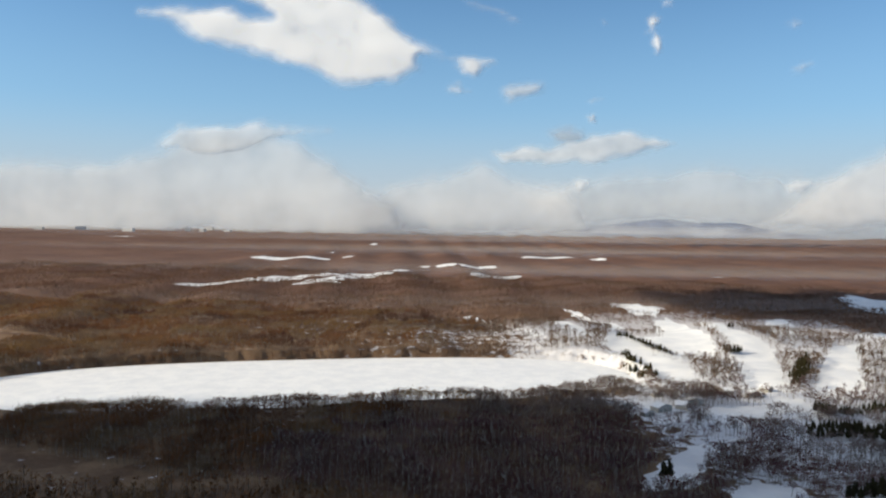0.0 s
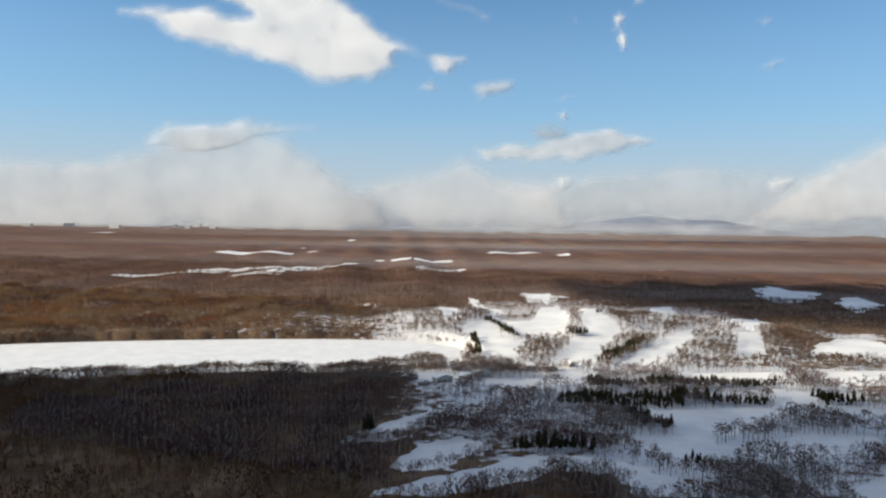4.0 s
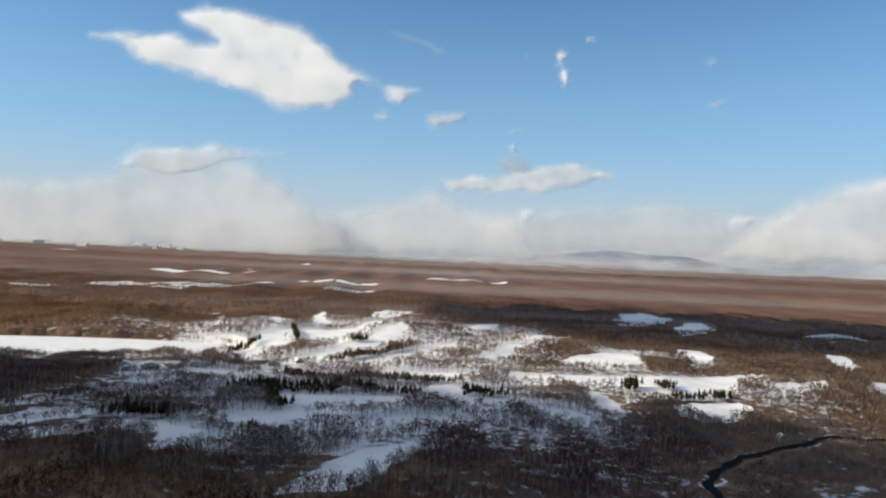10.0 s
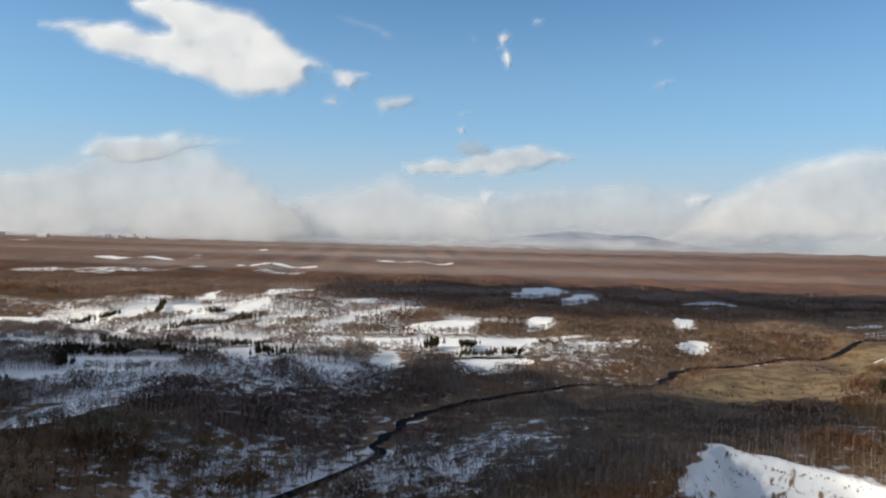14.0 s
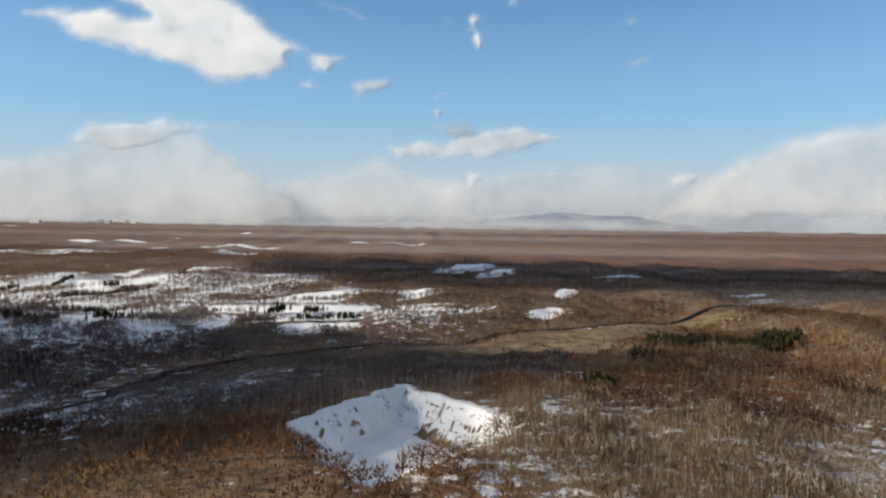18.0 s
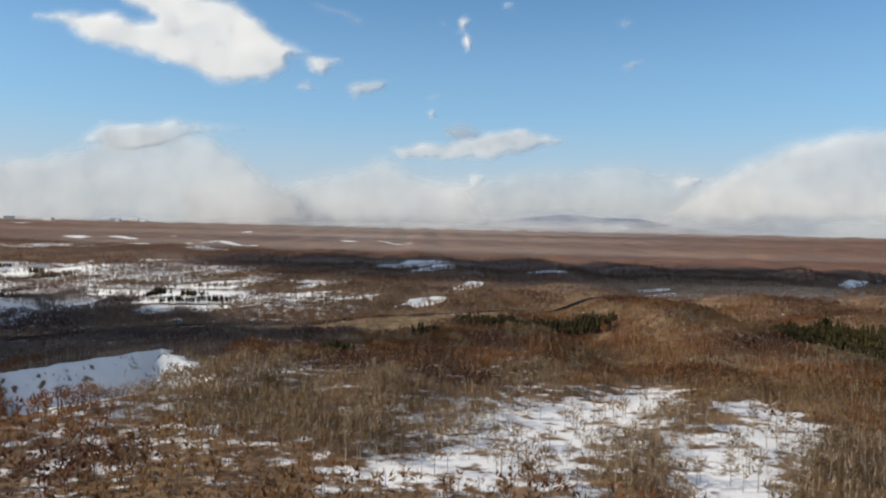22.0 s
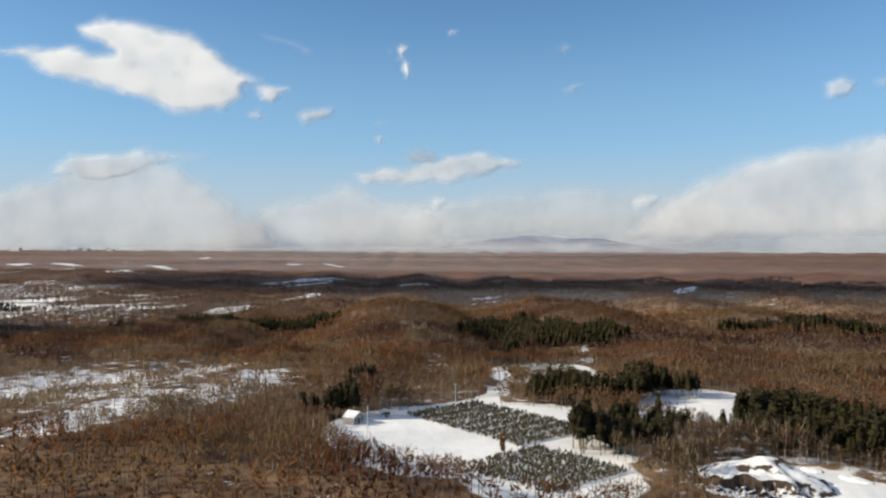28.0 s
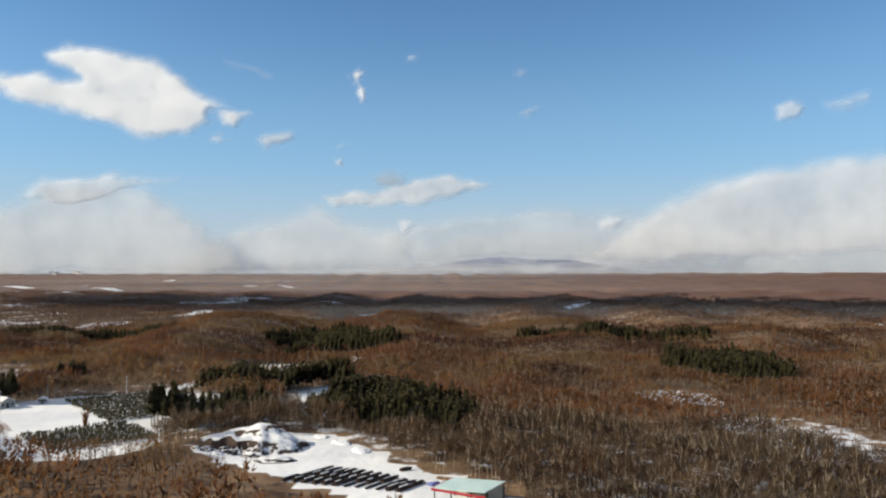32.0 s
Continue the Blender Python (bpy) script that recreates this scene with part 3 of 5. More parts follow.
# ---- trees ----
def slivers(r, n, h, spread, width, length, low=0.35, lean=(8, 44)):
    """Thin upward twigs round an upright trunk of height h."""
    z = h * (low + (0.95 - low) * r.rand(n) ** 0.8)
    az, lean = r.uniform(0, 6.28, n), np.radians(r.uniform(*lean, n))
    rad = spread * np.sin(np.pi * np.clip((z / h - low + 0.12) / (1.1 - low), 0, 1)) * r.uniform(0.1, 0.75, n)
    base = np.stack([np.cos(az) * rad, np.sin(az) * rad, z], 1)
    ln = length * r.uniform(0.5, 1.2, n)
    d = np.stack([np.cos(az) * np.sin(lean), np.sin(az) * np.sin(lean), np.cos(lean)], 1)
    b = r.uniform(0, 6.28, n)
    w = np.stack([np.cos(b), np.sin(b), 0.2 * np.sin(3 * b)], 1) * width * r.uniform(0.6, 1.4, n)[:, None]
    v = np.stack([base - w / 2, base + w / 2, base + d * ln[:, None]], 1).reshape(-1, 3)
    return v, np.arange(3 * n).reshape(-1, 3)


def stem(r, h, r0, r1, sides=3):
    a = np.arange(sides) * 6.283 / sides
    bend = r.uniform(-0.25, 0.25, 2)
    v = np.concatenate([np.stack([np.cos(a) * r0, np.sin(a) * r0, np.full(sides, -0.6)], 1), np.stack([np.cos(a) * r1 + bend[0], np.sin(a) * r1 + bend[1], np.full(sides, h)], 1)])
    f = []
    for i in range(sides):
        j = (i + 1) % sides
        f += [(i, j, j + sides), (i, j + sides, i + sides)]
    return v, np.array(f)


def broadleaf(seed, twigs, width, length, h=6.3, flat_stem=False, broad=1.0):
    """Bare trunk, a few limbs and a rounded crown of fine twigs: vertices, faces, material index."""
    r = np.random.RandomState(seed)
    if flat_stem:
        sv, sf = np.array([(-0.16, 0, -0.6), (0.16, 0, -0.6), (0, 0, h * 0.8), (0, -0.16, -0.6), (0, 0.16, -0.6)]), np.array([(0, 1, 2), (3, 4, 2)])
    else:
        sv, sf = stem(r, h * 0.88, 0.12, 0.045)
    lv_, lf_ = slivers(r, min(8, max(2, twigs // 8)), h, 0.7, 0.09, h * 0.34, 0.36, (12, 40))
    low = r.uniform(0.34, 0.46)  # where the crown begins
    u = r.normal(0, 1, (twigs, 3))
    u = u / np.linalg.norm(u, axis=1)[:, None] * r.uniform(0.25, 1.0, (twigs, 1)) ** 0.5
    half = h * (1 - low) / 2
    fat = r.uniform(1.25, 1.75) * broad
    base = np.stack([u[:, 0] * fat, u[:, 1] * fat, h * (1 + low) / 2 + u[:, 2] * half * 0.86], 1)
    way = np.stack([u[:, 0], u[:, 1], 0.55 + 0.5 * u[:, 2]], 1) + r.normal(0, 0.3, (twigs, 3))
    way = way / np.linalg.norm(way, axis=1)[:, None] * length * r.uniform(0.55, 1.1, (twigs, 1))
    b = r.uniform(0, 6.28, twigs)
    w = np.stack([np.cos(b), np.sin(b), 0.5 * np.sin(3 * b)], 1) * width * r.uniform(0.6, 1.4, (twigs, 1))
    tv = np.stack([base - way * 0.4 - w / 2, base - way * 0.4 + w / 2, base + way * 0.6], 1).reshape(-1, 3)
    tf = np.arange(3 * twigs).reshape(-1, 3)
    v = np.concatenate([sv, lv_, tv])
    f = np.concatenate([sf, lf_ + len(sv), tf + len(sv) + len(lv_)])
    idx = np.concatenate([np.zeros(len(sf) + len(lf_), int), np.ones(len(tf), int)])
    return v, f, idx


def conifer(seed, h=9.5, rings=5, seg=7, spread=1.7):
    """A conifer: a bare lower trunk and a pointed, ragged crown of needle clumps."""
    r = np.random.RandomState(seed)
    sv, sf = stem(r, h * 0.85, 0.16, 0.05)
    low, vs, fs, idx = h * r.uniform(0.26, 0.36), [sv], [sf], [np.zeros(len(sf), int)]
    base, ring = len(sv), []
    for k in range(rings):  # dark heart of the crown
        s = (k + 0.5) / rings
        rad = spread * 0.85 * (1.04 - s) ** 0.8 * min(1.0, 0.55 + 2.5 * s) * r.uniform(0.85, 1.15)
        a = np.arange(seg) * 6.283 / seg + r.uniform(0, 1)
        rr = rad * r.uniform(0.7, 1.2, seg)
        ring.append(np.stack([np.cos(a) * rr, np.sin(a) * rr, low + (h * 0.93 - low) * s + r.uniform(-0.25, 0.25, seg)], 1))
    vs.append(np.concatenate(ring))
    f = []
    for k in range(rings - 1):
        for i in range(seg):
            p, q = base + k * seg + i, base + k * seg + (i + 1) % seg
            f += [(p, q, q + seg), (p, q + seg, p + seg)]
    f += [(base, base + i, base + i + 1) for i in range(1, seg - 1)]
    f += [(base + (rings - 1) * seg, base + (rings - 1) * seg + i, base + (rings - 1) * seg + i + 1) for i in range(1, seg - 1)]
    fs.append(np.array(f))
    idx.append(np.ones(len(f), int))
    base += rings * seg
    n = 38  # clumps that stand out from it
    s, az = r.rand(n), r.uniform(0, 6.283, n)
    rad = spread * (0.1 + 0.95 * (1 - s) ** 0.8) * r.uniform(0.7, 1.08, n)
    mid = np.stack([np.cos(az) * rad, np.sin(az) * rad, low + (h - low) * s], 1)
    out = np.stack([np.cos(az), np.sin(az), r.uniform(0.1, 0.9, n)], 1) * r.uniform(0.5, 0.9, n)[:, None]
    w = np.stack([-np.sin(az), np.cos(az), r.uniform(-0.6, 0.6, n)], 1) * r.uniform(0.4, 0.75, n)[:, None]
    vs.append(np.stack([mid - out * 0.5 - w, mid - out * 0.5 + w, mid + out * 0.6], 1).reshape(-1, 3))
    fs.append(np.arange(3 * n).reshape(-1, 3) + base)
    idx.append(np.ones(n, int))
    return np.concatenate(vs), np.concatenate(fs), np.concatenate(idx)


def shrub(seed, h=1.3):
    r = np.random.RandomState(seed)
    v, f = slivers(r, 14, h, 0.55, 0.35, h * 0.6, 0.05)
    return v, f, np.ones(len(f), int)


def scatter(name, kinds, x, y, size, mats, label, category, group=""):
    """One joined mesh of many alike plants."""
    r = np.random.RandomState(len(x))
    which, turn = r.randint(0, len(kinds), len(x)), r.uniform(0, 6.283, len(x))
    z = height(x, y) - 0.15
    slope = np.stack([height(x - 6, y) - height(x + 6, y), height(x, y - 6) - height(x, y + 6), 0 * x], 1) / 12
    V, F, I, O, base = [], [], [], [], 0
    for k, (v, f, idx) in enumerate(kinds):
        m = which == k
        n = int(m.sum())
        if not n:
            continue
        c, s, q = np.cos(turn[m])[:, None], np.sin(turn[m])[:, None], size[m][:, None]
        px = (v[None, :, 0] * c - v[None, :, 1] * s) * q + x[m][:, None]
        py = (v[None, :, 0] * s + v[None, :, 1] * c) * q + y[m][:, None]
        pz = v[None, :, 2] * q + z[m][:, None]
        V.append(np.stack([px, py, pz], 2).reshape(-1, 3))
        F.append((f[None] + (np.arange(n) * len(v))[:, None, None] + base).reshape(-1, 3))
        o = outward(v, f, idx)
        o = np.broadcast_to(o[None], (n, len(v), 3)) + slope[m][:, None]
        O.append(o.reshape(-1, 3))
        I.append(np.tile(idx, n))
        base += n * len(v)
    ob = mesh_object(name, np.concatenate(V), np.concatenate(F), None, mats=mats, index=np.concatenate(I))
    ob.data.attributes.new("outward", "FLOAT_VECTOR", "POINT").data.foreach_set("vector", np.concatenate(O).astype(np.float32).ravel())
    return tagged(ob, label, category, group, kind="stuff")


def jittered(x0, x1, y0, y1, step, seed):
    r = np.random.RandomState(seed)
    X, Y = np.meshgrid(np.arange(x0, x1, step), np.arange(y0, y1, step))
    return (X + r.uniform(-0.48, 0.48, X.shape) * step).ravel(), (Y + r.uniform(-0.48, 0.48, Y.shape) * step).ravel()


def near_edge(x):
    return 320 - 0.35 * x


def wooded(x, y, seed):
    """Where bare trees stand: outside the open patches, thinned in woodlots."""
    r = np.random.RandomState(seed)
    bare = np.maximum(np.maximum(open_cover(x, y), cover(x, y, LAKE)), np.maximum(np.maximum(plan_cover(x, y, MARSH, 6.0), plan_cover(x, y, FIR_PLAN, 2.0)), cover(x, y, CONIFERS)))
    keep = (bare + 0.2 * wave(x, y, 14, 21) < 0.45) & (river_distance(x, y) > 4.5) & (river_distance(x, y + 7) > 8)
    keep &= cover(x, y, [(-100, 606, 268, 101, 12)], 0.02) < 0.5
    thin = np.maximum(cover(x, y, WOODLOT, 0.4), plan_cover(x, y, GLADES, 4.0))
    keep &= r.rand(len(x)) > thin * 0.82
    airy = (cover(x, y, SNOWY, 0.5) > 0.4) & (wave(x, y, 110, 40) < -0.25)
    keep &= ~airy | (r.rand(len(x)) < 0.5)
    a, b = quarry(x, y)
    keep &= ~((np.minimum(a, b) > -0.03) & (np.maximum(a, b) < 1.0) & (near_rim(x, y) > 1))
    in_view = (x > -160 - 0.64 * np.maximum(y, 0)) & (x < 1330 + 0.64 * np.maximum(y + 260, 0))
    keep &= in_view
    keep &= ~((cover(x, y, [(1010, 30, 46, 44, 20), (1090, 52, 9, 24, 8)], 0.1) > 0.5))
    for verge in (9, 18):  # no tree stands close in front of the yard
        keep &= plan_cover(x, y + verge, YARD, 2.0) < 0.5
    return keep


KINDS_NEAR = [broadleaf(s, 50, 0.29, 0.95, broad=1.28) for s in range(8)]
KINDS_NEXT = [broadleaf(10 + s, 28, 0.43, 1.05, broad=1.3) for s in range(8)]
KINDS_MID = [broadleaf(20 + s, 18, 0.52, 1.6, broad=1.3) for s in range(6)]
KINDS_FAR = [broadleaf(40 + s, 7, 1.3, 1.8, flat_stem=True, broad=1.7) for s in range(5)]


def band(x0, x1, y0, y1, step, lo, hi, seed):
    x, y = jittered(x0, x1, y0, y1, step, seed)
    d = y - near_edge(x)
    k = (d > lo) & (d <= hi)
    x, y = x[k], y[k]
    k = wooded(x, y, seed)
    return x[k], y[k]


def tree_size(x, y, seed):
    r = np.random.RandomState(seed)
    low = 1 - 0.38 * cover(x, y, BRUSHY, 0.4)
    return 1.24 * low * np.clip(1.0 + 0.26 * wave(x, y, 85, 30) + 0.2 * wave(x, y, 30, 33) + r.normal(0, 0.09, len(x)), 0.5, 1.6)


WOOD = [M_BARK, M_TWIG]


def woods(name, kinds, x, y, seed, label):
    """Woods of one band, the grey-twigged valley trees apart from the brown ones."""
    grey = cover(x, y, [(300, 400, 330, 165, -8), (575, 285, 150, 120, 25)], 0.3) + 0.35 * wave(x, y, 60, 95) > 0.5
    size = tree_size(x, y, seed)
    maroon = cover(x, y, [(430, 295, 100, 72, -12), (60, 330, 150, 130, 10)], 0.3) + 0.3 * wave(x, y, 50, 96) > 0.5
    grey &= ~maroon
    if maroon.any():
        scatter("maroon_woods", kinds, x[maroon], y[maroon], size[maroon], [M_PALEBARK, M_MAROON], "dense leafless maroon-twigged trees with pale trunks", "woods")
    if grey.any():
        scatter("grey_woods", kinds, x[grey], y[grey], size[grey], [M_PALEBARK, M_GREYTWIG], "leafless grey-twigged trees with pale trunks over snow", "woods")
    grey |= maroon
    links = (cover(x, y, [(410, 740, 400, 310, 0)], 0.25) + 0.3 * wave(x, y, 70, 97) > 0.5) & ~grey
    if links.any():
        scatter("brown_woods", kinds, x[links], y[links], size[links], [M_PALEBARK, M_BROWNTWIG], "leafless grey-brown trees between snowy fairways", "woods")
    grey |= links
    pale = (wave(x, y, 95, 98) + 0.4 * wave(x, y, 30, 99) > 0.45) & (x < 1000 + 60 * wave(x, y, 60, 94)) & ~grey
    if pale.any():
        scatter("birch_woods", kinds, x[pale], y[pale], size[pale], [M_PALEBARK, M_PALETWIG], "leafless pale-trunked birches among the brown woods", "woods")
    grey |= pale
    return scatter(name, kinds, x[~grey], y[~grey], size[~grey], WOOD, label, "woods")


x_, y_ = band(-250, 1650, -200, 620, 3.2, -8, 95, 1)
one = np.argsort(y_ - near_edge(x_) + 0.15 * np.abs(x_ - 1150))
rest = one[280:]
alder = cover(x_, y_, [(1180, -16, 165, 78, -28)], 0.3) + 0.3 * wave(x_, y_, 34, 91) > 0.5  # dark alders round the yard
KINDS_DARK = [broadleaf(70 + s, 60, 0.19, 1.3, broad=1.05) for s in range(6)]
dark = rest[alder[rest]]
rest = rest[~alder[rest]]
scatter("dark_woods", KINDS_DARK, x_[dark], y_[dark], tree_size(x_[dark], y_[dark], 2) * 1.12, [M_DARKBARK, M_DARKTWIG], "dense dark brown leafless trees round the yard", "woods")
birch = rest[cover(x_[rest], y_[rest], [(790, 130, 170, 95, -20)], 0.3) + 0.3 * wave(x_[rest], y_[rest], 40, 92) > 0.5]
rest = np.setdiff1d(rest, birch)
scatter("birch_woods", KINDS_NEAR, x_[birch], y_[birch], tree_size(x_[birch], y_[birch], 2), [M_PALEBARK, M_PALETWIG], "leafless pale-trunked birch woods over patchy snow", "woods")
woods("bare_woods", KINDS_NEAR, x_[rest], y_[rest], 2, "dense leafless brown birch and larch woods over snow")
x1, y1 = band(-400, 1900, -250, 720, 3.5, 95, 300, 17)
woods("bare_woods", KINDS_NEXT, x1, y1, 18, "leafless brown woods with pale trunks over snow")
x2, y2 = band(-800, 2400, -300, 1100, 4.9, 300, 620, 3)
woods("bare_woods", KINDS_MID, x2, y2, 4, "leafless brown woods broken by open snow")
x3, y3 = band(-1400, 3000, -200, 1850, 8.8, 620, 1350, 5)
scatter("distant_woods", KINDS_FAR, x3, y3, tree_size(x3, y3, 6), [M_BARK, M_REDBROWN], "distant leafless reddish-brown woods", "woods")
x6, y6 = band(-250, 1500, -300, 340, 5.0, -82, -8, 37)
scatter("bare_woods", KINDS_MID, x6, y6, tree_size(x6, y6, 38), WOOD, "leafless brown woods on the low plain", "woods")
x4, y4 = band(-300, 1650, -420, 320, 6.0, -220, -82, 7)
scatter("bare_woods", KINDS_FAR, x4, y4, tree_size(x4, y4, 8), WOOD, "leafless brown woods on the low plain", "woods")

x5, y5 = jittered(-500, 1900, -900, 200, 19.0, 71)
k5 = y5 < near_edge(x5) - 215
scatter("bare_woods", KINDS_FAR, x5[k5], y5[k5], tree_size(x5[k5], y5[k5], 9), WOOD, "sparse leafless brown woods on the low plain", "woods")

# the nearest trees, one by one
protos = []
for k, (v, f, idx) in enumerate(KINDS_NEAR[:4] + KINDS_DARK[:4]):
    root = thing("bare_tree", "slender leafless tree with pale trunk and brown twigs" if k < 4 else "leafless tree with dark brown trunk and twigs", "tree", pose(0, 0, 0), "bare trees at the wood's edge")
    for nm, want, mat in (("trunk", 0, M_BARK if k < 4 else M_DARKBARK), ("crown", 1, M_TWIG if k < 4 else M_DARKTWIG)):
        ff = f[idx == want]
        used, inv = np.unique(ff, return_inverse=True)
        ob = mesh_object(nm, v[used], inv.reshape(-1, 3), mat, root)
        ob.data.attributes.new("outward", "FLOAT_VECTOR", "POINT").data.foreach_set("vector", outward(v, f, idx)[used].astype(np.float32).ravel())
    protos.append(root)
r_t = np.random.RandomState(5)
sz = tree_size(x_, y_, 2)
zt = height(x_, y_) - 0.15
first = set()
for n, i in enumerate(one[:280]):
    w = n % 4 + (4 if alder[i] else 0)
    q = protos[w]
    m = pose(x_[i], y_[i], zt[i], 0, 0, r_t.uniform(0, 360)) @ Matrix.Scale(sz[i], 4)
    if w not in first:
        first.add(w)
        q.matrix_world = m
    else:
        copy = copy_thing(q, m)
        copy.scale = (sz[i],) * 3

for k in range(8):  # a kind that stands nowhere is not kept
    if k not in first:
        for ob in list(protos[k].children) + [protos[k]]:
            bpy.data.objects.remove(ob)

# conifers: plantation rows and clumps
xc, yc = jittered(100, 1420, -40, 820, 2.9, 11)
kc = (cover(xc, yc, CONIFERS, 0.12) + 0.2 * wave(xc, yc, 30, 12) > 0.5) | (plan_cover(xc, yc, FIR_PLAN, 1.5) > 0.5)
xc, yc = xc[kc], yc[kc]
KINDS_CON = [conifer(60 + s, 8.6, 5, 6, 1.8) for s in range(6)]
FIR = [M_BARK, M_NEEDLE]
oc = np.argsort(yc - near_edge(xc))
rc = oc[150:]
scatter("conifer_stand", KINDS_CON, xc[rc], yc[rc], tree_size(xc[rc], yc[rc], 13) * np.where(xc[rc] < 620, 0.62, np.where(xc[rc] < 930, 0.86, 0.98)), FIR, "stand of dark green conifers", "conifers")
protos = []
for k, (v, f, idx) in enumerate(KINDS_CON):
    root = thing("conifer", "dark green conifer with a bare lower trunk", "tree", pose(0, 0, 0), "conifers beside the snowy yard")
    for nm, want, mat in (("trunk", 0, M_BARK), ("crown", 1, M_NEEDLE)):
        ff = f[idx == want]
        used, inv = np.unique(ff, return_inverse=True)
        ob = mesh_object(nm, v[used], inv.reshape(-1, 3), mat, root)
        ob.data.attributes.new("outward", "FLOAT_VECTOR", "POINT").data.foreach_set("vector", outward(v, f, idx)[used].astype(np.float32).ravel())
    protos.append(root)
sc, zc = 0.98 * tree_size(xc, yc, 13), height(xc, yc) - 0.15
for n, i in enumerate(oc[:150]):
    q = protos[n % 6]
    m = pose(xc[i], yc[i], zc[i], 0, 0, r_t.uniform(0, 360)) @ Matrix.Scale(sc[i], 4)
    if n < 6:
        q.matrix_world = m
    else:
        copy = copy_thing(q, m)
        copy.scale = (sc[i],) * 3

# brush along the quarry's ledges
r_q = np.random.RandomState(31)
qx, qy = [], []
for ledge, n in ((0.02, 64), (0.055, 52), (0.09, 40)):
    a_q = r_q.beta(1.1, 1.4, n) * 0.92 + 0.04
    b_q = ledge * 1.55 + r_q.normal(0, 0.004, n)
    qx += list(628 + 52 * a_q - 40 * b_q)
    qy += list(212 - 66 * a_q - 72 * b_q)
for ledge, n in ((0.037, 22), ):
    b_q = r_q.uniform(0.15, 0.85, n)
    qx += list(628 + 52 * ledge - 40 * b_q)
    qy += list(212 - 66 * ledge - 72 * b_q)
qx, qy = np.array(qx), np.array(qy)
scatter("ledge_brush", [shrub(120 + s) for s in range(5)], qx, qy, r_q.uniform(0.35, 0.85, len(qx)), [M_DARKTWIG, M_DARKTWIG], "low dark brush along the snowy quarry ledges", "brush")

# ---- clouds ----
def cloud(depth, outline, soft, density, tone, seed, label, ragged):
    """The swelling near face of a cloud: its outline in x and z, and over how many metres its rim thins out."""
    q = np.array(outline, float)
    lo, hi = q.min(0) - soft, q.max(0) + soft
    step = max(soft / 9, (hi[0] - lo[0]) / 170)
    nu, nv = int((hi[0] - lo[0]) / step) + 2, int((hi[1] - lo[1]) / step) + 2
    X, Z = np.meshgrid(lo[0] + np.arange(nu) * step, lo[1] + np.arange(nv) * step)
    N, B = np.zeros(X.shape), np.zeros(X.shape)
    for j in range(nv):
        for i in range(nu):
            u, w = X[j, i] / soft, Z[j, i] / soft
            N[j, i] = noise.fractal(Vector((0.30 * u + 0.12 * w, 0.62 * w - 0.2 * u, seed * 5.7)), 0.9, 2.0, 5)
            B[j, i] = noise.fractal(Vector((0.16 * u, 0.3 * w, seed * 3.1)), 1.0, 2.0, 3)
    d, inside = np.full(X.shape, 1e9), np.zeros(X.shape, bool)
    for (ax, az), (bx, bz) in zip(q, np.roll(q, -1, 0)):
        ex, ez = bx - ax, bz - az
        s = np.clip(((X - ax) * ex + (Z - az) * ez) / (ex * ex + ez * ez), 0, 1)
        d = np.minimum(d, np.hypot(X - ax - s * ex, Z - az - s * ez))
        if az != bz:
            inside ^= ((az > Z) != (bz > Z)) & (X < (bx - ax) * (Z - az) / (bz - az) + ax)
    S = np.clip(0.58 + np.where(inside, d, -d) / soft + 0.5 * ragged * N, 0, 1)
    S = S * (1 - 0.3 * ragged * np.clip(0.25 - B, 0, 1))
    thick = smooth(S) * soft * (0.1 + 0.06 * B)
    V = np.stack([X, -thick, Z], 2).reshape(-1, 3)
    J, I = np.meshgrid(np.arange(nv - 1), np.arange(nu - 1), indexing="ij")
    c = (J * nu + I).ravel()
    sf = S.ravel()
    c = c[np.maximum(np.maximum(sf[c], sf[c + 1]), np.maximum(sf[c + nu], sf[c + nu + 1])) > 0]
    F = np.stack([c, c + 1, c + nu + 1, c + nu], 1)
    used, inv = np.unique(F, return_inverse=True)
    mid = q.mean(0)
    ob = mesh_object("cloud", V[used] - np.array([[mid[0], 0, mid[1]]]), inv.reshape(-1, 4), M_CLOUD, smooth=True)
    ob.data.attributes.new("rim", "FLOAT", "POINT").data.foreach_set("value", (1 - sf[used]).astype(np.float32))
    ob.location = (mid[0], depth, mid[1])
    ob["density"], ob["tone"], ob["grain"] = density, tone, 0.8 / soft
    return tagged(ob, label, "cloud", "clouds")


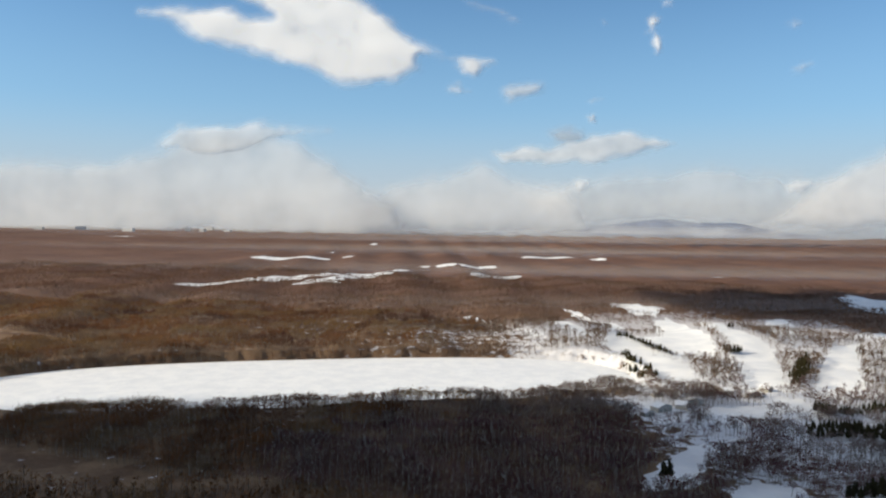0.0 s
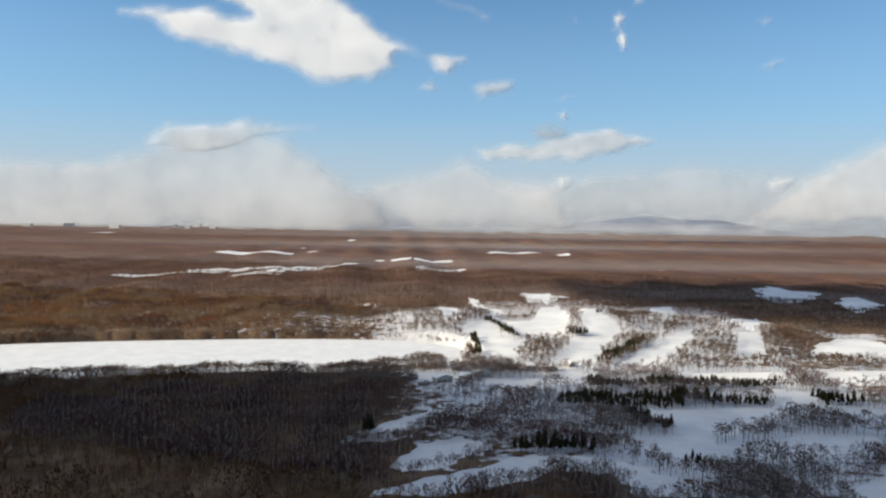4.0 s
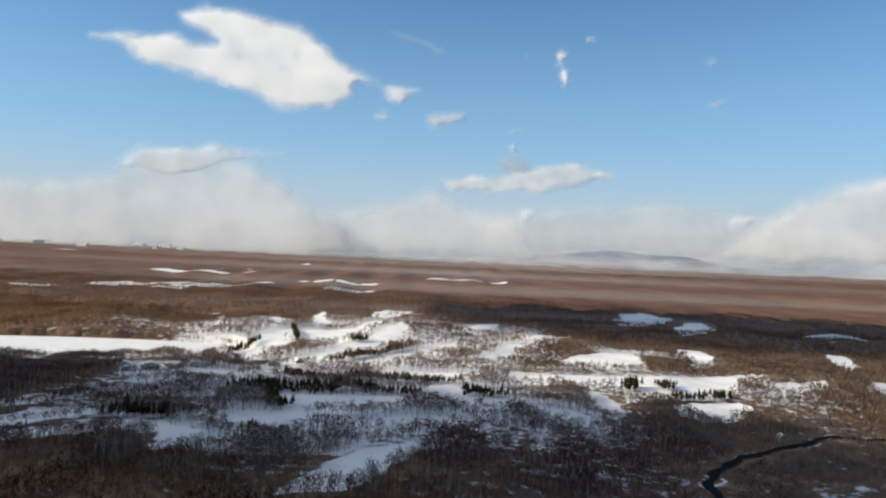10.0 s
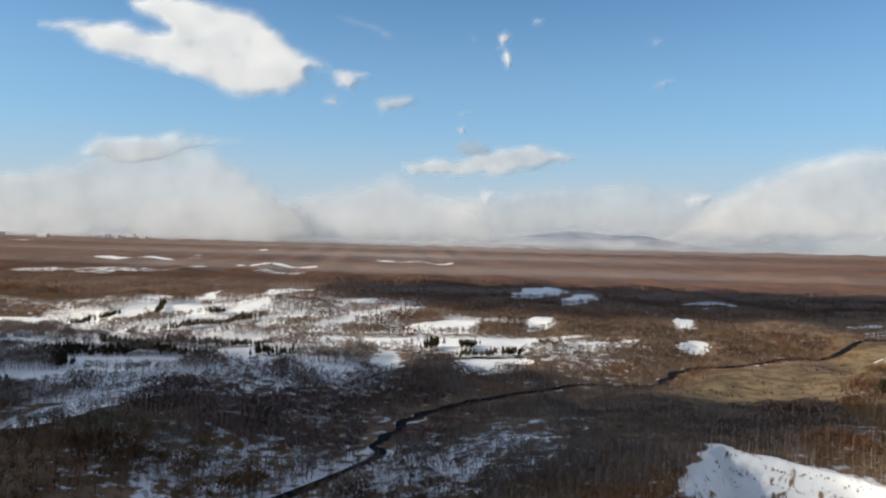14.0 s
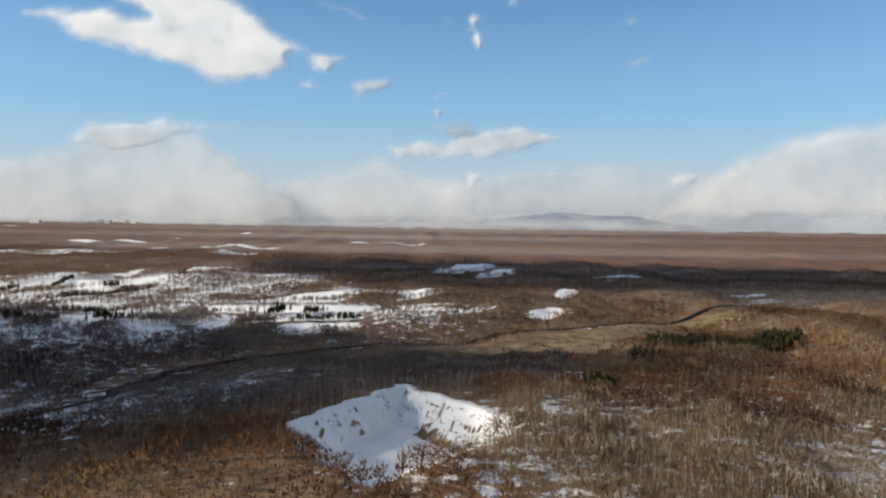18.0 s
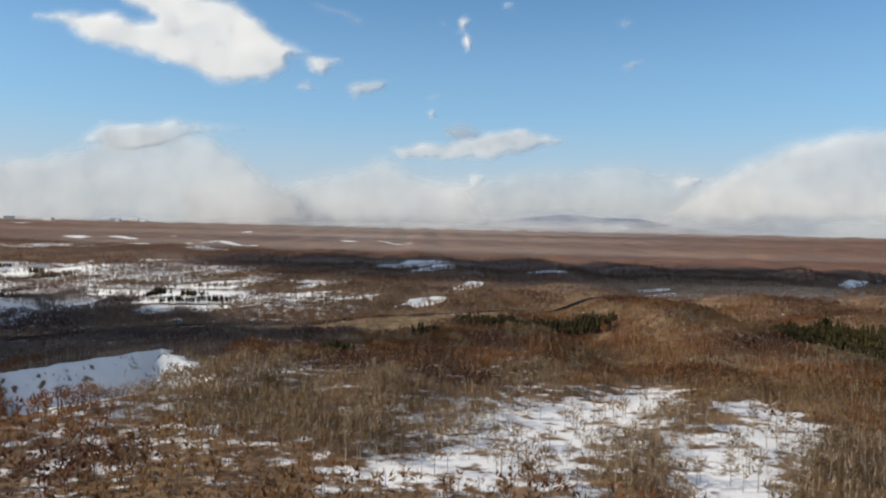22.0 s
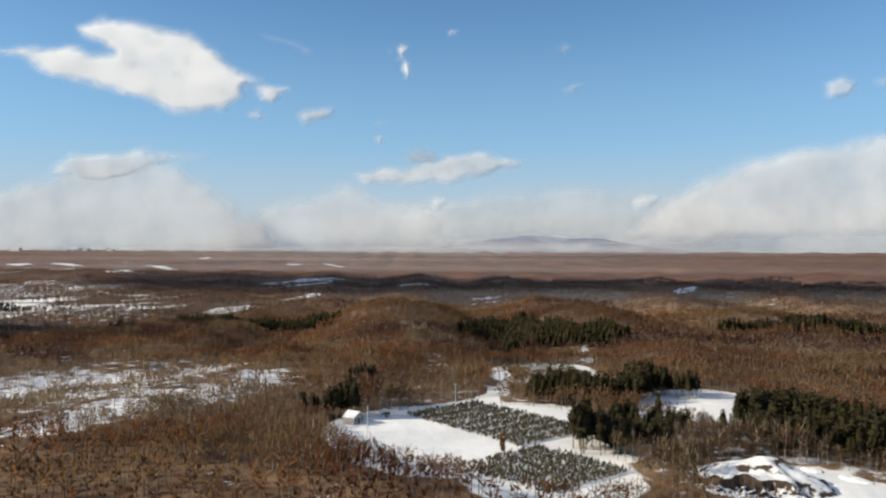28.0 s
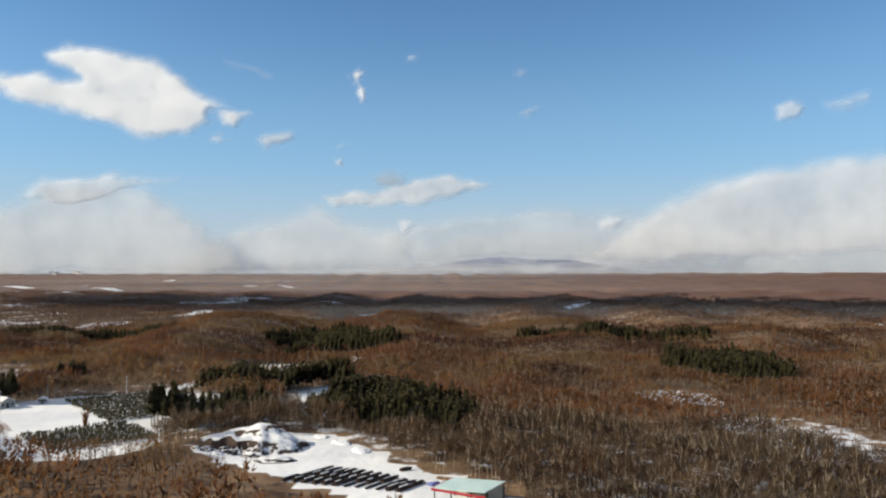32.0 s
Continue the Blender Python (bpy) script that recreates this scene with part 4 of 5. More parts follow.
def deck(centre, lobes, seed, density=1.0, deep=0.5, label="", flat=False, tone=1.0, grain=0.0):
    """A wide layer of overlapping puffs: offsets and half sizes along x and y for a flat one, along x and z for an upright one."""
    V, F, R, base = [], [], [], 0
    nu, nv = 36, 16
    for k, (dx, dz, rx, rz) in enumerate(lobes):
        for j in range(nv + 1):
            for i in range(nu):
                th, ph = math.pi * j / nv, 2 * math.pi * i / nu
                d = Vector((math.sin(th) * math.cos(ph), math.cos(th), math.sin(th) * math.sin(ph)))
                q = 1 + 0.13 * noise.fractal(d * 1.4 + Vector((seed * 7.1 + k * 3.3, 0, seed)), 0.9, 2.0, 4)
                R.append(0.8 * math.sin(th) ** 8 if flat else math.sin(th))
                if flat:
                    V.append((dx + d.x * q * rx, dz + d.z * q * rz, d.y * q * 45))
                else:
                    V.append((dx + d.x * q * rx, d.y * q * rx * deep, dz + d.z * q * rz))
        for j in range(0 if flat else nv // 2, nv):  # of an upright veil the near face alone
            for i in range(nu):
                a = base + j * nu + i
                b = base + j * nu + (i + 1) % nu
                F.append((a, b, b + nu, a + nu))
        base += nu * (nv + 1)
    ob = mesh_object("cloud", V, F, M_CLOUD, smooth=True)
    ob.data.attributes.new("rim", "FLOAT", "POINT").data.foreach_set("value", np.array(R, np.float32))
    ob.location = centre
    ob["density"], ob["tone"], ob["grain"] = density, tone, grain or 0.85 / max(l[3] for l in lobes)
    return tagged(ob, label, "cloud", "clouds")


cloud(3344, [(-1321, 1002), (-1209, 1030), (-1069, 1026), (-874, 996), (-750, 992), (-862, 1063), (-919, 1108), (-795, 1142), (-575, 1127), (-382, 1076), (-244, 992), (-134, 893), (-11, 841), (-105, 819), (-117, 766), (-210, 711), (-372, 698), (-510, 733), (-676, 795), (-842, 836), (-1066, 897), (-1193, 955)], 95, 0.98, 0.9, 1, "large creamy white cloud with a notched back and a long tail", 0.55)
cloud(3000, [(-19, 750), (72, 775), (125, 750), (196, 740), (142, 723), (116, 681), (65, 711)], 66.5, 0.81, 0.8, 2, "ragged white shred beside the large cloud", 0.9)
cloud(3000, [(21, 628), (57, 643), (95, 621), (54, 602)], 52.5, 0.675, 0.7, 3, "small ragged shred of white cloud", 0.9)
cloud(3000, [(236, 625), (288, 654), (382, 656), (378, 611), (301, 586), (249, 575)], 78.75, 0.675, 0.5, 4, "thin grey-white puff of cloud", 0.7)
cloud(3000, [(544, 588), (580, 607), (610, 599), (571, 580)], 45.5, 0.675, 0.7, 5, "small flat shred of white cloud", 0.8)
cloud(3000, [(559, 529), (582, 534), (587, 511), (564, 511)], 42, 0.675, 0.7, 6, "small tuft of white cloud", 0.8)
cloud(2645, [(683, 818), (705, 831), (729, 815), (727, 771), (740, 715), (725, 706), (703, 762), (682, 770)], 45.5, 0.945, 0.85, 7, "small upright tuft of white cloud", 0.8)
cloud(3082, [(841, 1002), (871, 1022), (908, 1013), (900, 985), (863, 979)], 52.5, 0.675, 0.8, 8, "small tuft of white cloud", 0.8)
cloud(3000, [(1320, 897), (1347, 916), (1374, 903), (1352, 879)], 52.5, 0.54, 0.7, 9, "small faint tuft of cloud", 0.8)
cloud(3000, [(1343, 724), (1384, 753), (1425, 749), (1385, 721)], 59.5, 0.486, 0.7, 10, "thin wisp of cloud", 0.8)
cloud(3000, [(62, 971), (131, 964), (223, 935), (279, 895), (224, 907), (132, 937)], 59.5, 0.405, 0.7, 11, "thin high wisp of cloud", 0.8)
cloud(3000, [(598, 904), (616, 914), (631, 891), (613, 882)], 38.5, 0.4725, 0.7, 12, "small faint tuft of cloud", 0.8)
cloud(3000, [(2417, 748), (2478, 761), (2523, 741), (2500, 704), (2435, 696)], 80.5, 0.54, 0.75, 13, "thin wisp of white cloud", 0.8)
cloud(3000, [(2611, 758), (2708, 784), (2790, 783), (2730, 742), (2638, 734)], 80.5, 0.54, 0.8, 14, "thin wisp of white cloud", 0.8)
# the bank over the horizon
cloud(4760, [(-4600, -150), (-4600, 300), (-2400, 330), (-200, 300), (1500, 280), (3200, 330), (5600, 330), (5600, -150)], 260, 0.6, 0.42, 20, "pale haze and cloud that lie along the horizon", 0.4)
cloud(4270, [(-3420, 340), (-2876, 400), (-2264, 420), (-1878, 425), (-1600, 490), (-1400, 560), (-1240, 595), (-960, 595), (-786, 545), (-600, 450), (-396, 285), (-197, 99), (-196, 34), (-3414, -57)], 190, 0.62, 0.5, 21, "pale layered cloud bank low over the horizon", 0.55)
cloud(4264, [(-1518, 566), (-1472, 625), (-1231, 622), (-1040, 645), (-816, 630), (-623, 602), (-814, 560), (-960, 520), (-1101, 480), (-1380, 470), (-1600, 500)], 105, 0.62, 0.62, 29, "flat white wing of cloud above the bank", 0.6)
cloud(4300, [(-532, 187), (-276, 317), (-18, 370), (176, 415), (405, 343), (699, 280), (835, 63), (-658, 21)], 190, 0.55, 0.52, 22, "pale layered cloud bank low over the horizon", 0.5)
cloud(4200, [(269, 492), (433, 528), (655, 541), (812, 590), (1001, 608), (1160, 587), (1256, 552), (1099, 509), (816, 450), (563, 431), (341, 437)], 80, 0.75, 0.55, 23, "long white cloud with a flat grey base", 0.5)
cloud(4700, [(500, 100), (560, 290), (800, 370), (1100, 395), (1400, 440), (1700, 462), (1950, 445), (2200, 430), (2500, 400), (2600, 100)], 170, 0.5, 0.34, 24, "dull grey cloud under the long white one", 0.6)
cloud(4280, [(2115, 371), (2274, 459), (2465, 516), (2656, 583), (2879, 657), (3136, 677), (3553, 714), (4196, 713), (4537, 169), (1737, 89), (1894, 223)], 180, 0.78, 0.6, 25, "towering white cloud bank over the horizon", 0.5)
cloud(4150, [(572, 596), (650, 617), (745, 601), (784, 552), (690, 537), (605, 559)], 105, 0.6075, 0, 26, "thin dark grey shred of cloud", 0.8)
cloud(4200, [(705, 346), (742, 360), (781, 335), (744, 309)], 87.5, 0.675, 0.8, 27, "small sunlit puff in the cloud bank", 0.6)
cloud(4200, [(1871, 341), (1927, 368), (1991, 344), (1948, 305), (1891, 310)], 105, 0.6075, 0.75, 28, "small sunlit puff in the cloud bank", 0.6)
# broken cloud deck on the sun's side, whose shadows lie over the woods
DECK = "broken grey-white cloud deck on the sun's side"
high = 900
off = (sun_from.x / sun_from.z * high, sun_from.y / sun_from.z * high)
deck((150 + off[0], 235 + off[1], high), [(0, 0, 500, 300), (-260, 60, 380, 260), (300, 20, 220, 200), (450, 45, 170, 75), (-700, 40, 420, 260)], 16, 0.7, label=DECK, flat=True)
deck((800 + off[0], 1080 + off[1], high), [(0, 0, 480, 330), (420, -90, 470, 320), (860, -170, 420, 260), (-250, 140, 200, 170)], 17, 0.78, label=DECK, flat=True)

# low haze that veils the far plain
for hx, hy, hz_, hr, hh, hd in [(600, 4400, 60, 5400, 165, 0.52), (600, 3600, 40, 5000, 60, 0.3), (600, 2700, 15, 4300, 40, 0.22), (600, 1750, 10, 3300, 36, 0.16), (650, 1120, 4, 2500, 30, 0.1)]:
    deck((hx, hy, hz_), [(0, 0, hr, hh)], hy, hd, 0.02, "thin veil of pale haze over the far plain", tone=0.35, grain=0.0006)

# upright dull sheet, added to stand in for airlight over the shaded woods
deck((1300, 690, 0), [(0, 0, 980, 26)], 31, 0.19, 0.02, "thin added sheet of blue-grey haze over the shaded woods", tone=0.1, grain=0.002)

# ---- distant mountain ----
mx = np.linspace(-1250, 1250, 120)
prof = 42 * np.exp(-np.abs(mx / 210) ** 1.4) + 30 * np.exp(-np.abs((mx - 320) / 170) ** 1.5) + 48 * np.exp(-((mx - 60) / 480) ** 2) + 3 * np.sin(mx / 37.0) * np.exp(-(mx / 400) ** 2)
rows_ = [(-150, 0.0), (-60, 0.55), (0, 1.0), (80, 0.4), (140, 0.0)]
mv = [(1.55 * x, dy + 12 * math.sin(x / 90.0) * k, 1.15 * h * k + 6 * k * math.sin(x / 23.0) * (k < 1)) for dy, k in rows_ for x, h in zip(mx, prof)]
mf = [(r * 120 + i, r * 120 + i + 1, (r + 1) * 120 + i + 1, (r + 1) * 120 + i) for r in range(4) for i in range(119)]
# blue-grey of the distance haze is mixed into the rock and snow colours
M_HAZED_MOUNT = mottled("hazed_mountain", (0.17, 0.20, 0.27), (0.22, 0.25, 0.32), 0.004, 0.95, 4.0, third=(0.34, 0.37, 0.42), third_scale=0.006)
mountain = mesh_object("mountain", mv, mf, M_HAZED_MOUNT, smooth=True)
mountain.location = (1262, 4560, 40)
tagged(mountain, "low volcano streaked with snow, blue-grey distance haze in its colour", "mountain", kind="structure")


# ---- buildings and yards ----
def at_ground(x, y, turn=0.0, up=0.0):
    return pose(x, y, float(height(np.array([x]), np.array([y]))[0]) + up, 0, 0, turn)


def house(x, y, turn, w=7.0, d=5.0, h=2.7, roof=1.7, wall=None, roof_mat=None, name="house", label="small house under a snow-covered gable roof"):
    root = thing(name, label, "house", at_ground(x, y, turn))
    part("wall", prism([(-w / 2, -0.8), (w / 2, -0.8), (w / 2, h), (0, h + roof), (-w / 2, h)], -d / 2, d / 2), wall or M_WALL, root)
    e, k = 0.45, 0.16
    for s in (-1, 1):
        pts = [(0, h + roof + 0.02), (s * (w / 2 + e), h - e * roof / (w / 2) + 0.02), (s * (w / 2 + e), h - e * roof / (w / 2) + k), (0, h + roof + k + 0.05)]
        part("roof", prism(pts, -d / 2 - e, d / 2 + e), roof_mat or M_SNOW, root, "snow-covered roof slope")
    part("door", box(-0.5, -d / 2 - 0.06, 0, 0.5, -d / 2 + 0.04, 2.0, 0.02), M_DARKWOOD, root)
    for wx in (-w / 3.2, w / 3.2):
        win = part("window", box(wx - 0.6, -d / 2 - 0.07, 1.0, wx + 0.6, -d / 2 + 0.04, 2.0), M_CONCRETE, root)
        part("pane", box(wx - 0.5, -d / 2 - 0.09, 1.08, wx + 0.5, -d / 2 - 0.072, 1.92), M_GLASS, win)
    return root


house(965, 42, 62, 6.0, 4.4, 2.6, 1.5, name="barn", label="grey-walled barn with snowy gable roof beside dark conifers", wall=M_WALL)
house(975, 52, 20, 3.0, 2.4, 2.0, 0.8, name="hut", label="little white hut among trees beside the barn", wall=M_CONCRETE)
house(566, 386, 15, 6.5, 4.5, 2.4, 1.2, name="hut", label="small hut with a snowy roof beside the river")
VILLAGE = [(150, 528, 10), (172, 520, 80), (188, 540, 20), (206, 548, 95), (220, 536, 15), (140, 482, 30), (128, 470, 25), (156, 492, 70), (168, 505, 10), (236, 552, 40), (118, 488, 15)]
for k, (hx, hy, ht) in enumerate(VILLAGE):
    house(hx, hy, ht, 7 + (k % 3) * 2.5, 5 + (k % 2) * 2, 2.6 + 0.5 * (k % 3), 1.4 + 0.3 * (k % 2), label="low village house under a snow-covered roof")

# open-sided shed with a pale steel roof and red trim
shed = thing("open_shed", "open shed with pale steel roof and red fascia", "shed", at_ground(1152, -79, -28))
part("roof", prism([(-7, 3.9), (7, 4.9), (7, 5.1), (-7, 4.1)], -5.4, 5), M_STEEL, shed, "pale grey-green sheet steel roof")
part("fascia", box(-7.05, -5.58, 3.55, 7.05, -5.42, 4.1), M_RED, shed, "dark red fascia board")
part("fascia", box(-7.2, -5.0, 3.5, -7.02, 5.0, 4.15), M_RED, shed, "dark red fascia board")
for px in (-6.6, -2.2, 2.2, 6.6):
    for py in (-4.7, 4.7):
        part("post", box(px - 0.12, py - 0.12, -0.3, px + 0.12, py + 0.12, 4.0 + (px + 7) / 14), M_DARKWOOD, shed)
part("back_wall", box(-6.9, 4.85, -0.3, 6.9, 4.98, 3.9), M_WALL, shed)


def timber_row(x0, y0, x1, y1, high=2):
    """One long ridge of dark logs laid end to end, frosted with snow."""
    run = math.hypot(x1 - x0, y1 - y0)
    root = thing("timber_stack", "long low row of dark logs dusted with snow", "timber stack", at_ground((x0 + x1) / 2, (y0 + y1) / 2, math.degrees(math.atan2(y1 - y0, x1 - x0))), "timber stacks in the yard")
    r = random.Random(int(x0 * 10 + y1))
    n = max(1, round(run / 5.5))
    for k in range(n):
        mid, ln = (k + 0.5) * run / n - run / 2, run / n - r.uniform(0.1, 0.5)
        tall = high - (r.random() < 0.3)
        for row in range(tall):
            for i in range(tall + 1 - row):
                bm = bmesh.new()
                rad = r.uniform(0.2, 0.27)
                bmesh.ops.create_cone(bm, cap_ends=True, segments=7, radius1=rad, radius2=rad * 0.9, depth=ln + r.uniform(-0.5, 0.2))
                bmesh.ops.transform(bm, verts=bm.verts, matrix=pose(mid + r.uniform(-0.2, 0.2), (i + row / 2 - tall / 2) * 0.5, 0.24 + row * 0.42, 0, 90, r.uniform(-1.2, 1.2)))
                part("log", bm, M_DARKWOOD, root)
        if r.random() < 0.85:
            w = r.uniform(0.5, 1.0)
            bm = box(mid - ln * 0.32, 0.05, 0.24 + tall * 0.42 - 0.16, mid + ln * r.uniform(0.1, 0.36), 0.05 + w * 0.5, 0.24 + tall * 0.42 - 0.02, 0.05)
            part("snow_cap", bm, M_SNOW, root, "thin strip of white snow")
    return root


for k in range(12):
    x0, y0, run = 1103.5 + 2.8 * k, -61.5 - 0.75 * k, 1 - 0.04 * k
    timber_row(x0, y0, x0 + 10.5 * run, y0 + 16 * run)
timber_row(1133, -61, 1136, -59, 2)
timber_row(1133, -50, 1136, -48, 2)

# planks and a covered bundle beside the shed
planks = thing("plank_pile", "low pile of brown planks beside the shed", "plank pile", at_ground(1146, -58, -24))
r_p = random.Random(9)
for k in range(14):
    px, pz = (k % 5) * 0.34 - 0.7, 0.12 + (k // 5) * 0.16
    part("plank", box(-2.6 + r_p.uniform(-0.3, 0.3), px, pz, 2.6 + r_p.uniform(-0.3, 0.3), px + 0.3, pz + 0.14, 0.01), M_PLANK, planks)
for k in (-1.6, 1.6):
    part("bearer", box(k - 0.1, -0.8, -0.2, k + 0.1, 1.0, 0.12), M_DARKWOOD, planks)
bundle = thing("tarpaulin_bundle", "bundle under a wrinkled blue tarpaulin with snow on top", "bundle", at_ground(1143, -63, 10))
bm = bmesh.new()
bmesh.ops.create_icosphere(bm, subdivisions=3, radius=1.0)
for v in bm.verts:
    n = noise.fractal(v.co * 2.2, 0.8, 2.0, 4)
    v.co = Vector((v.co.x * 1.7 * (1 + 0.15 * n), v.co.y * 1.1 * (1 + 0.15 * n), max(v.co.z, -0.1) * 1.1 * (1 + 0.2 * n)))
part("tarpaulin", bm, M_TARP, bundle, "wrinkled blue tarpaulin")
bm = bmesh.new()
bmesh.ops.create_icosphere(bm, subdivisions=3, radius=1.0)
for v in bm.verts:
    n = noise.fractal(v.co * 2.6 + Vector((4, 0, 0)), 0.8, 2.0, 4)
    v.co = Vector((v.co.x * 1.1 * (1 + 0.3 * n) - 0.2, v.co.y * 0.7 * (1 + 0.3 * n), 1.02 + 0.14 * v.co.z))
part("snow_cap", bm, M_SNOW, bundle, "patch of white snow")


def heap(x, y, rx, ry, h, seed, mat=None, label="rounded heap of earth under fresh snow", turn=0.0):
    bm = bmesh.new()
    bmesh.ops.create_icosphere(bm, subdivisions=4, radius=1.0)
    for v in bm.verts:
        n = noise.fractal(v.co * 1.7 + Vector((seed, seed * 2.0, 0)), 0.8, 2.0, 5)
        f = max(v.co.z, -0.15)
        v.co = Vector((v.co.x * rx * (1 + 0.2 * n), v.co.y * ry * (1 + 0.2 * n), f * h * (1 + 0.45 * n)))
    me = bpy.data.meshes.new("snow_heap")
    bm.to_mesh(me)
    bm.free()
    me.polygons.foreach_set("use_smooth", np.ones(len(me.polygons), bool))
    me.materials.append(mat or M_HEAP)
    ob = new("earth_heap", me)
    ob.matrix_world = at_ground(x, y, turn)
    return tagged(ob, label, "heap", "heaps in the yard")


# snow that has slid off steep faces and bares the earth
M_HEAP, t_, b_ = material("snowy_earth", 0.85)
g_ = t_.nodes.new("ShaderNodeNewGeometry")
s_ = t_.nodes.new("ShaderNodeSeparateXYZ")
t_.links.new(g_.outputs["Normal"], s_.inputs[0])
k_ = math_node(t_, "ADD", s_.outputs[2], math_node(t_, "MULTIPLY", math_node(t_, "SUBTRACT", noise_node(t_, g_.outputs["Position"], 0.5, 6.0), 0.5), 0.8))
c_ = mix_node(t_, ramp_node(t_, k_, 0.78, 0.90), (0.06, 0.042, 0.034), (0.70, 0.70, 0.70))
t_.links.new(c_, b_.inputs["Base Color"])
bumped(t_, b_, noise_node(t_, g_.outputs["Position"], 1.2, 6.0), 0.5, 0.3)

# the big broken heap: a smooth white back, a crest, and a torn dark foot towards the trees
def big_heap(x, y, turn):
    n = 84
    u = np.linspace(-1, 1, n)
    U, W = np.meshgrid(u * 17, u * 12)
    d = np.sqrt((U / 16) ** 2 + (W / 11) ** 2)
    rag = 0.10 * wave(U, W, 9, 301) + 0.05 * wave(U, W, 3.6, 302)
    back = np.clip(1 - d + 0.6 * rag, 0, 1) ** 0.7
    Z = 5.4 * back + 1.6 * np.exp(-((U - 3) / 5) ** 2 - ((W - 3.5) / 2.4) ** 2) + 0.35 * wave(U, W, 5, 303) * (back > 0)
    scoop = np.exp(-((U + 1) / 6) ** 2 - ((W + 1.5) / 3.2) ** 2)  # a hollow in the face
    Z = Z - 1.8 * scoop
    torn = (W < -6.0 + 1.2 * wave(U, W, 7, 304)) & (U < 6) & (d < 1.0)
    Z = np.where(torn, Z * 0.2 + 0.75 * wave(U, W, 2.6, 305), Z)
    Z = np.where(d > 1.04 + rag, -0.3, np.maximum(Z, -0.3))
    i = np.arange((n - 1) * (n - 1))
    v = (i // (n - 1)) * n + i % (n - 1)
    ob = mesh_object("earth_heap", np.stack([U, W, Z], 2).reshape(-1, 3), np.stack([v, v + 1, v + n + 1, v + n], 1), M_HEAP, smooth=True)
    ob.matrix_world = at_ground(x, y, turn) @ Matrix.Scale(1.18, 4)
    return tagged(ob, "large snow-covered heap with a torn dark foot", "heap", "heaps in the yard")


big_heap(1083, -21, -14)
heap(1096, -23, 2.0, 1.5, 2.2, 3.4, M_DARKWOOD, label="dark bare clod of earth on the heap's edge", turn=-30)
heap(1088, -30, 4.5, 2.4, 1.6, 4.0, turn=35, label="broken earth heap with dark bare side")
heap(1111, -16, 4.4, 2.4, 0.6, 5.0, M_SNOW, turn=-50)
heap(1119, -27, 4.2, 2.4, 0.7, 6.0, M_SNOW, turn=-50)
heap(1103, -8, 3.0, 1.8, 0.6, 9.0, M_SNOW, turn=-40)
heap(1096, -40, 6, 3, 1.1, 7.0, label="low rough pile under thin snow")
heap(1088, -34, 3.5, 2.4, 1.0, 8.0, label="low rough pile under thin snow")


# nursery rows of young plants
def rows_of_plants(cx, cy, turn, half_w, half_l, gap, step, seed, bed=1):
    r = np.random.RandomState(seed)
    U, V = np.meshgrid(np.arange(-half_w, half_w, gap), np.arange(-half_l, half_l, step))
    U, V = U + r.normal(0, 0.12, U.shape), V + r.normal(0, 0.2, V.shape)
    keep = r.rand(*U.shape) > 0.06
    keep &= (np.arange(U.shape[1])[None] % bed) < max(bed - 1, 1)  # a snowy gap after each bed of rows
    a = radians(turn)
    return (cx + U * math.cos(a) - V * math.sin(a))[keep], (cy + U * math.sin(a) + V * math.cos(a))[keep]


M_YOUNG = mottled("young_plants", (0.055, 0.052, 0.032), (0.115, 0.095, 0.055), 0.4)
SHRUBS = [shrub(80 + s) for s in range(5)]
for k, (cx, cy, tn, hw, hl, gp, st) in enumerate([(1016, 46, -47, 29, 18, 1.9, 0.9), (1028, -12, -47, 17, 17, 2.1, 1.0), (1041, 166, 12, 19, 21, 2.6, 2.0)]):
    sx, sy = rows_of_plants(cx, cy, tn, hw, hl, gp, st, 90 + k, 4 if k == 0 else 1)
    scatter("nursery_rows", SHRUBS, sx, sy, np.random.RandomState(k).uniform(0.8, 1.35, len(sx)), [M_YOUNG, M_YOUNG], "rows of young nursery plants standing in snow", "nursery plants")

# marsh: low brushwood
xb, yb = jittered(600, 960, 330, 620, 6.5, 51)
kb = (plan_cover(xb, yb, MARSH, 6.0) > 0.4) & (river_distance(xb, yb) > 6) & (wave(xb, yb, 45, 52) > 0.1)
scatter("marsh_brush", SHRUBS, xb[kb], yb[kb], np.random.RandomState(4).uniform(0.7, 1.5, kb.sum()), [M_TWIG, M_TWIG], "low brown brushwood on the marsh", "brush")


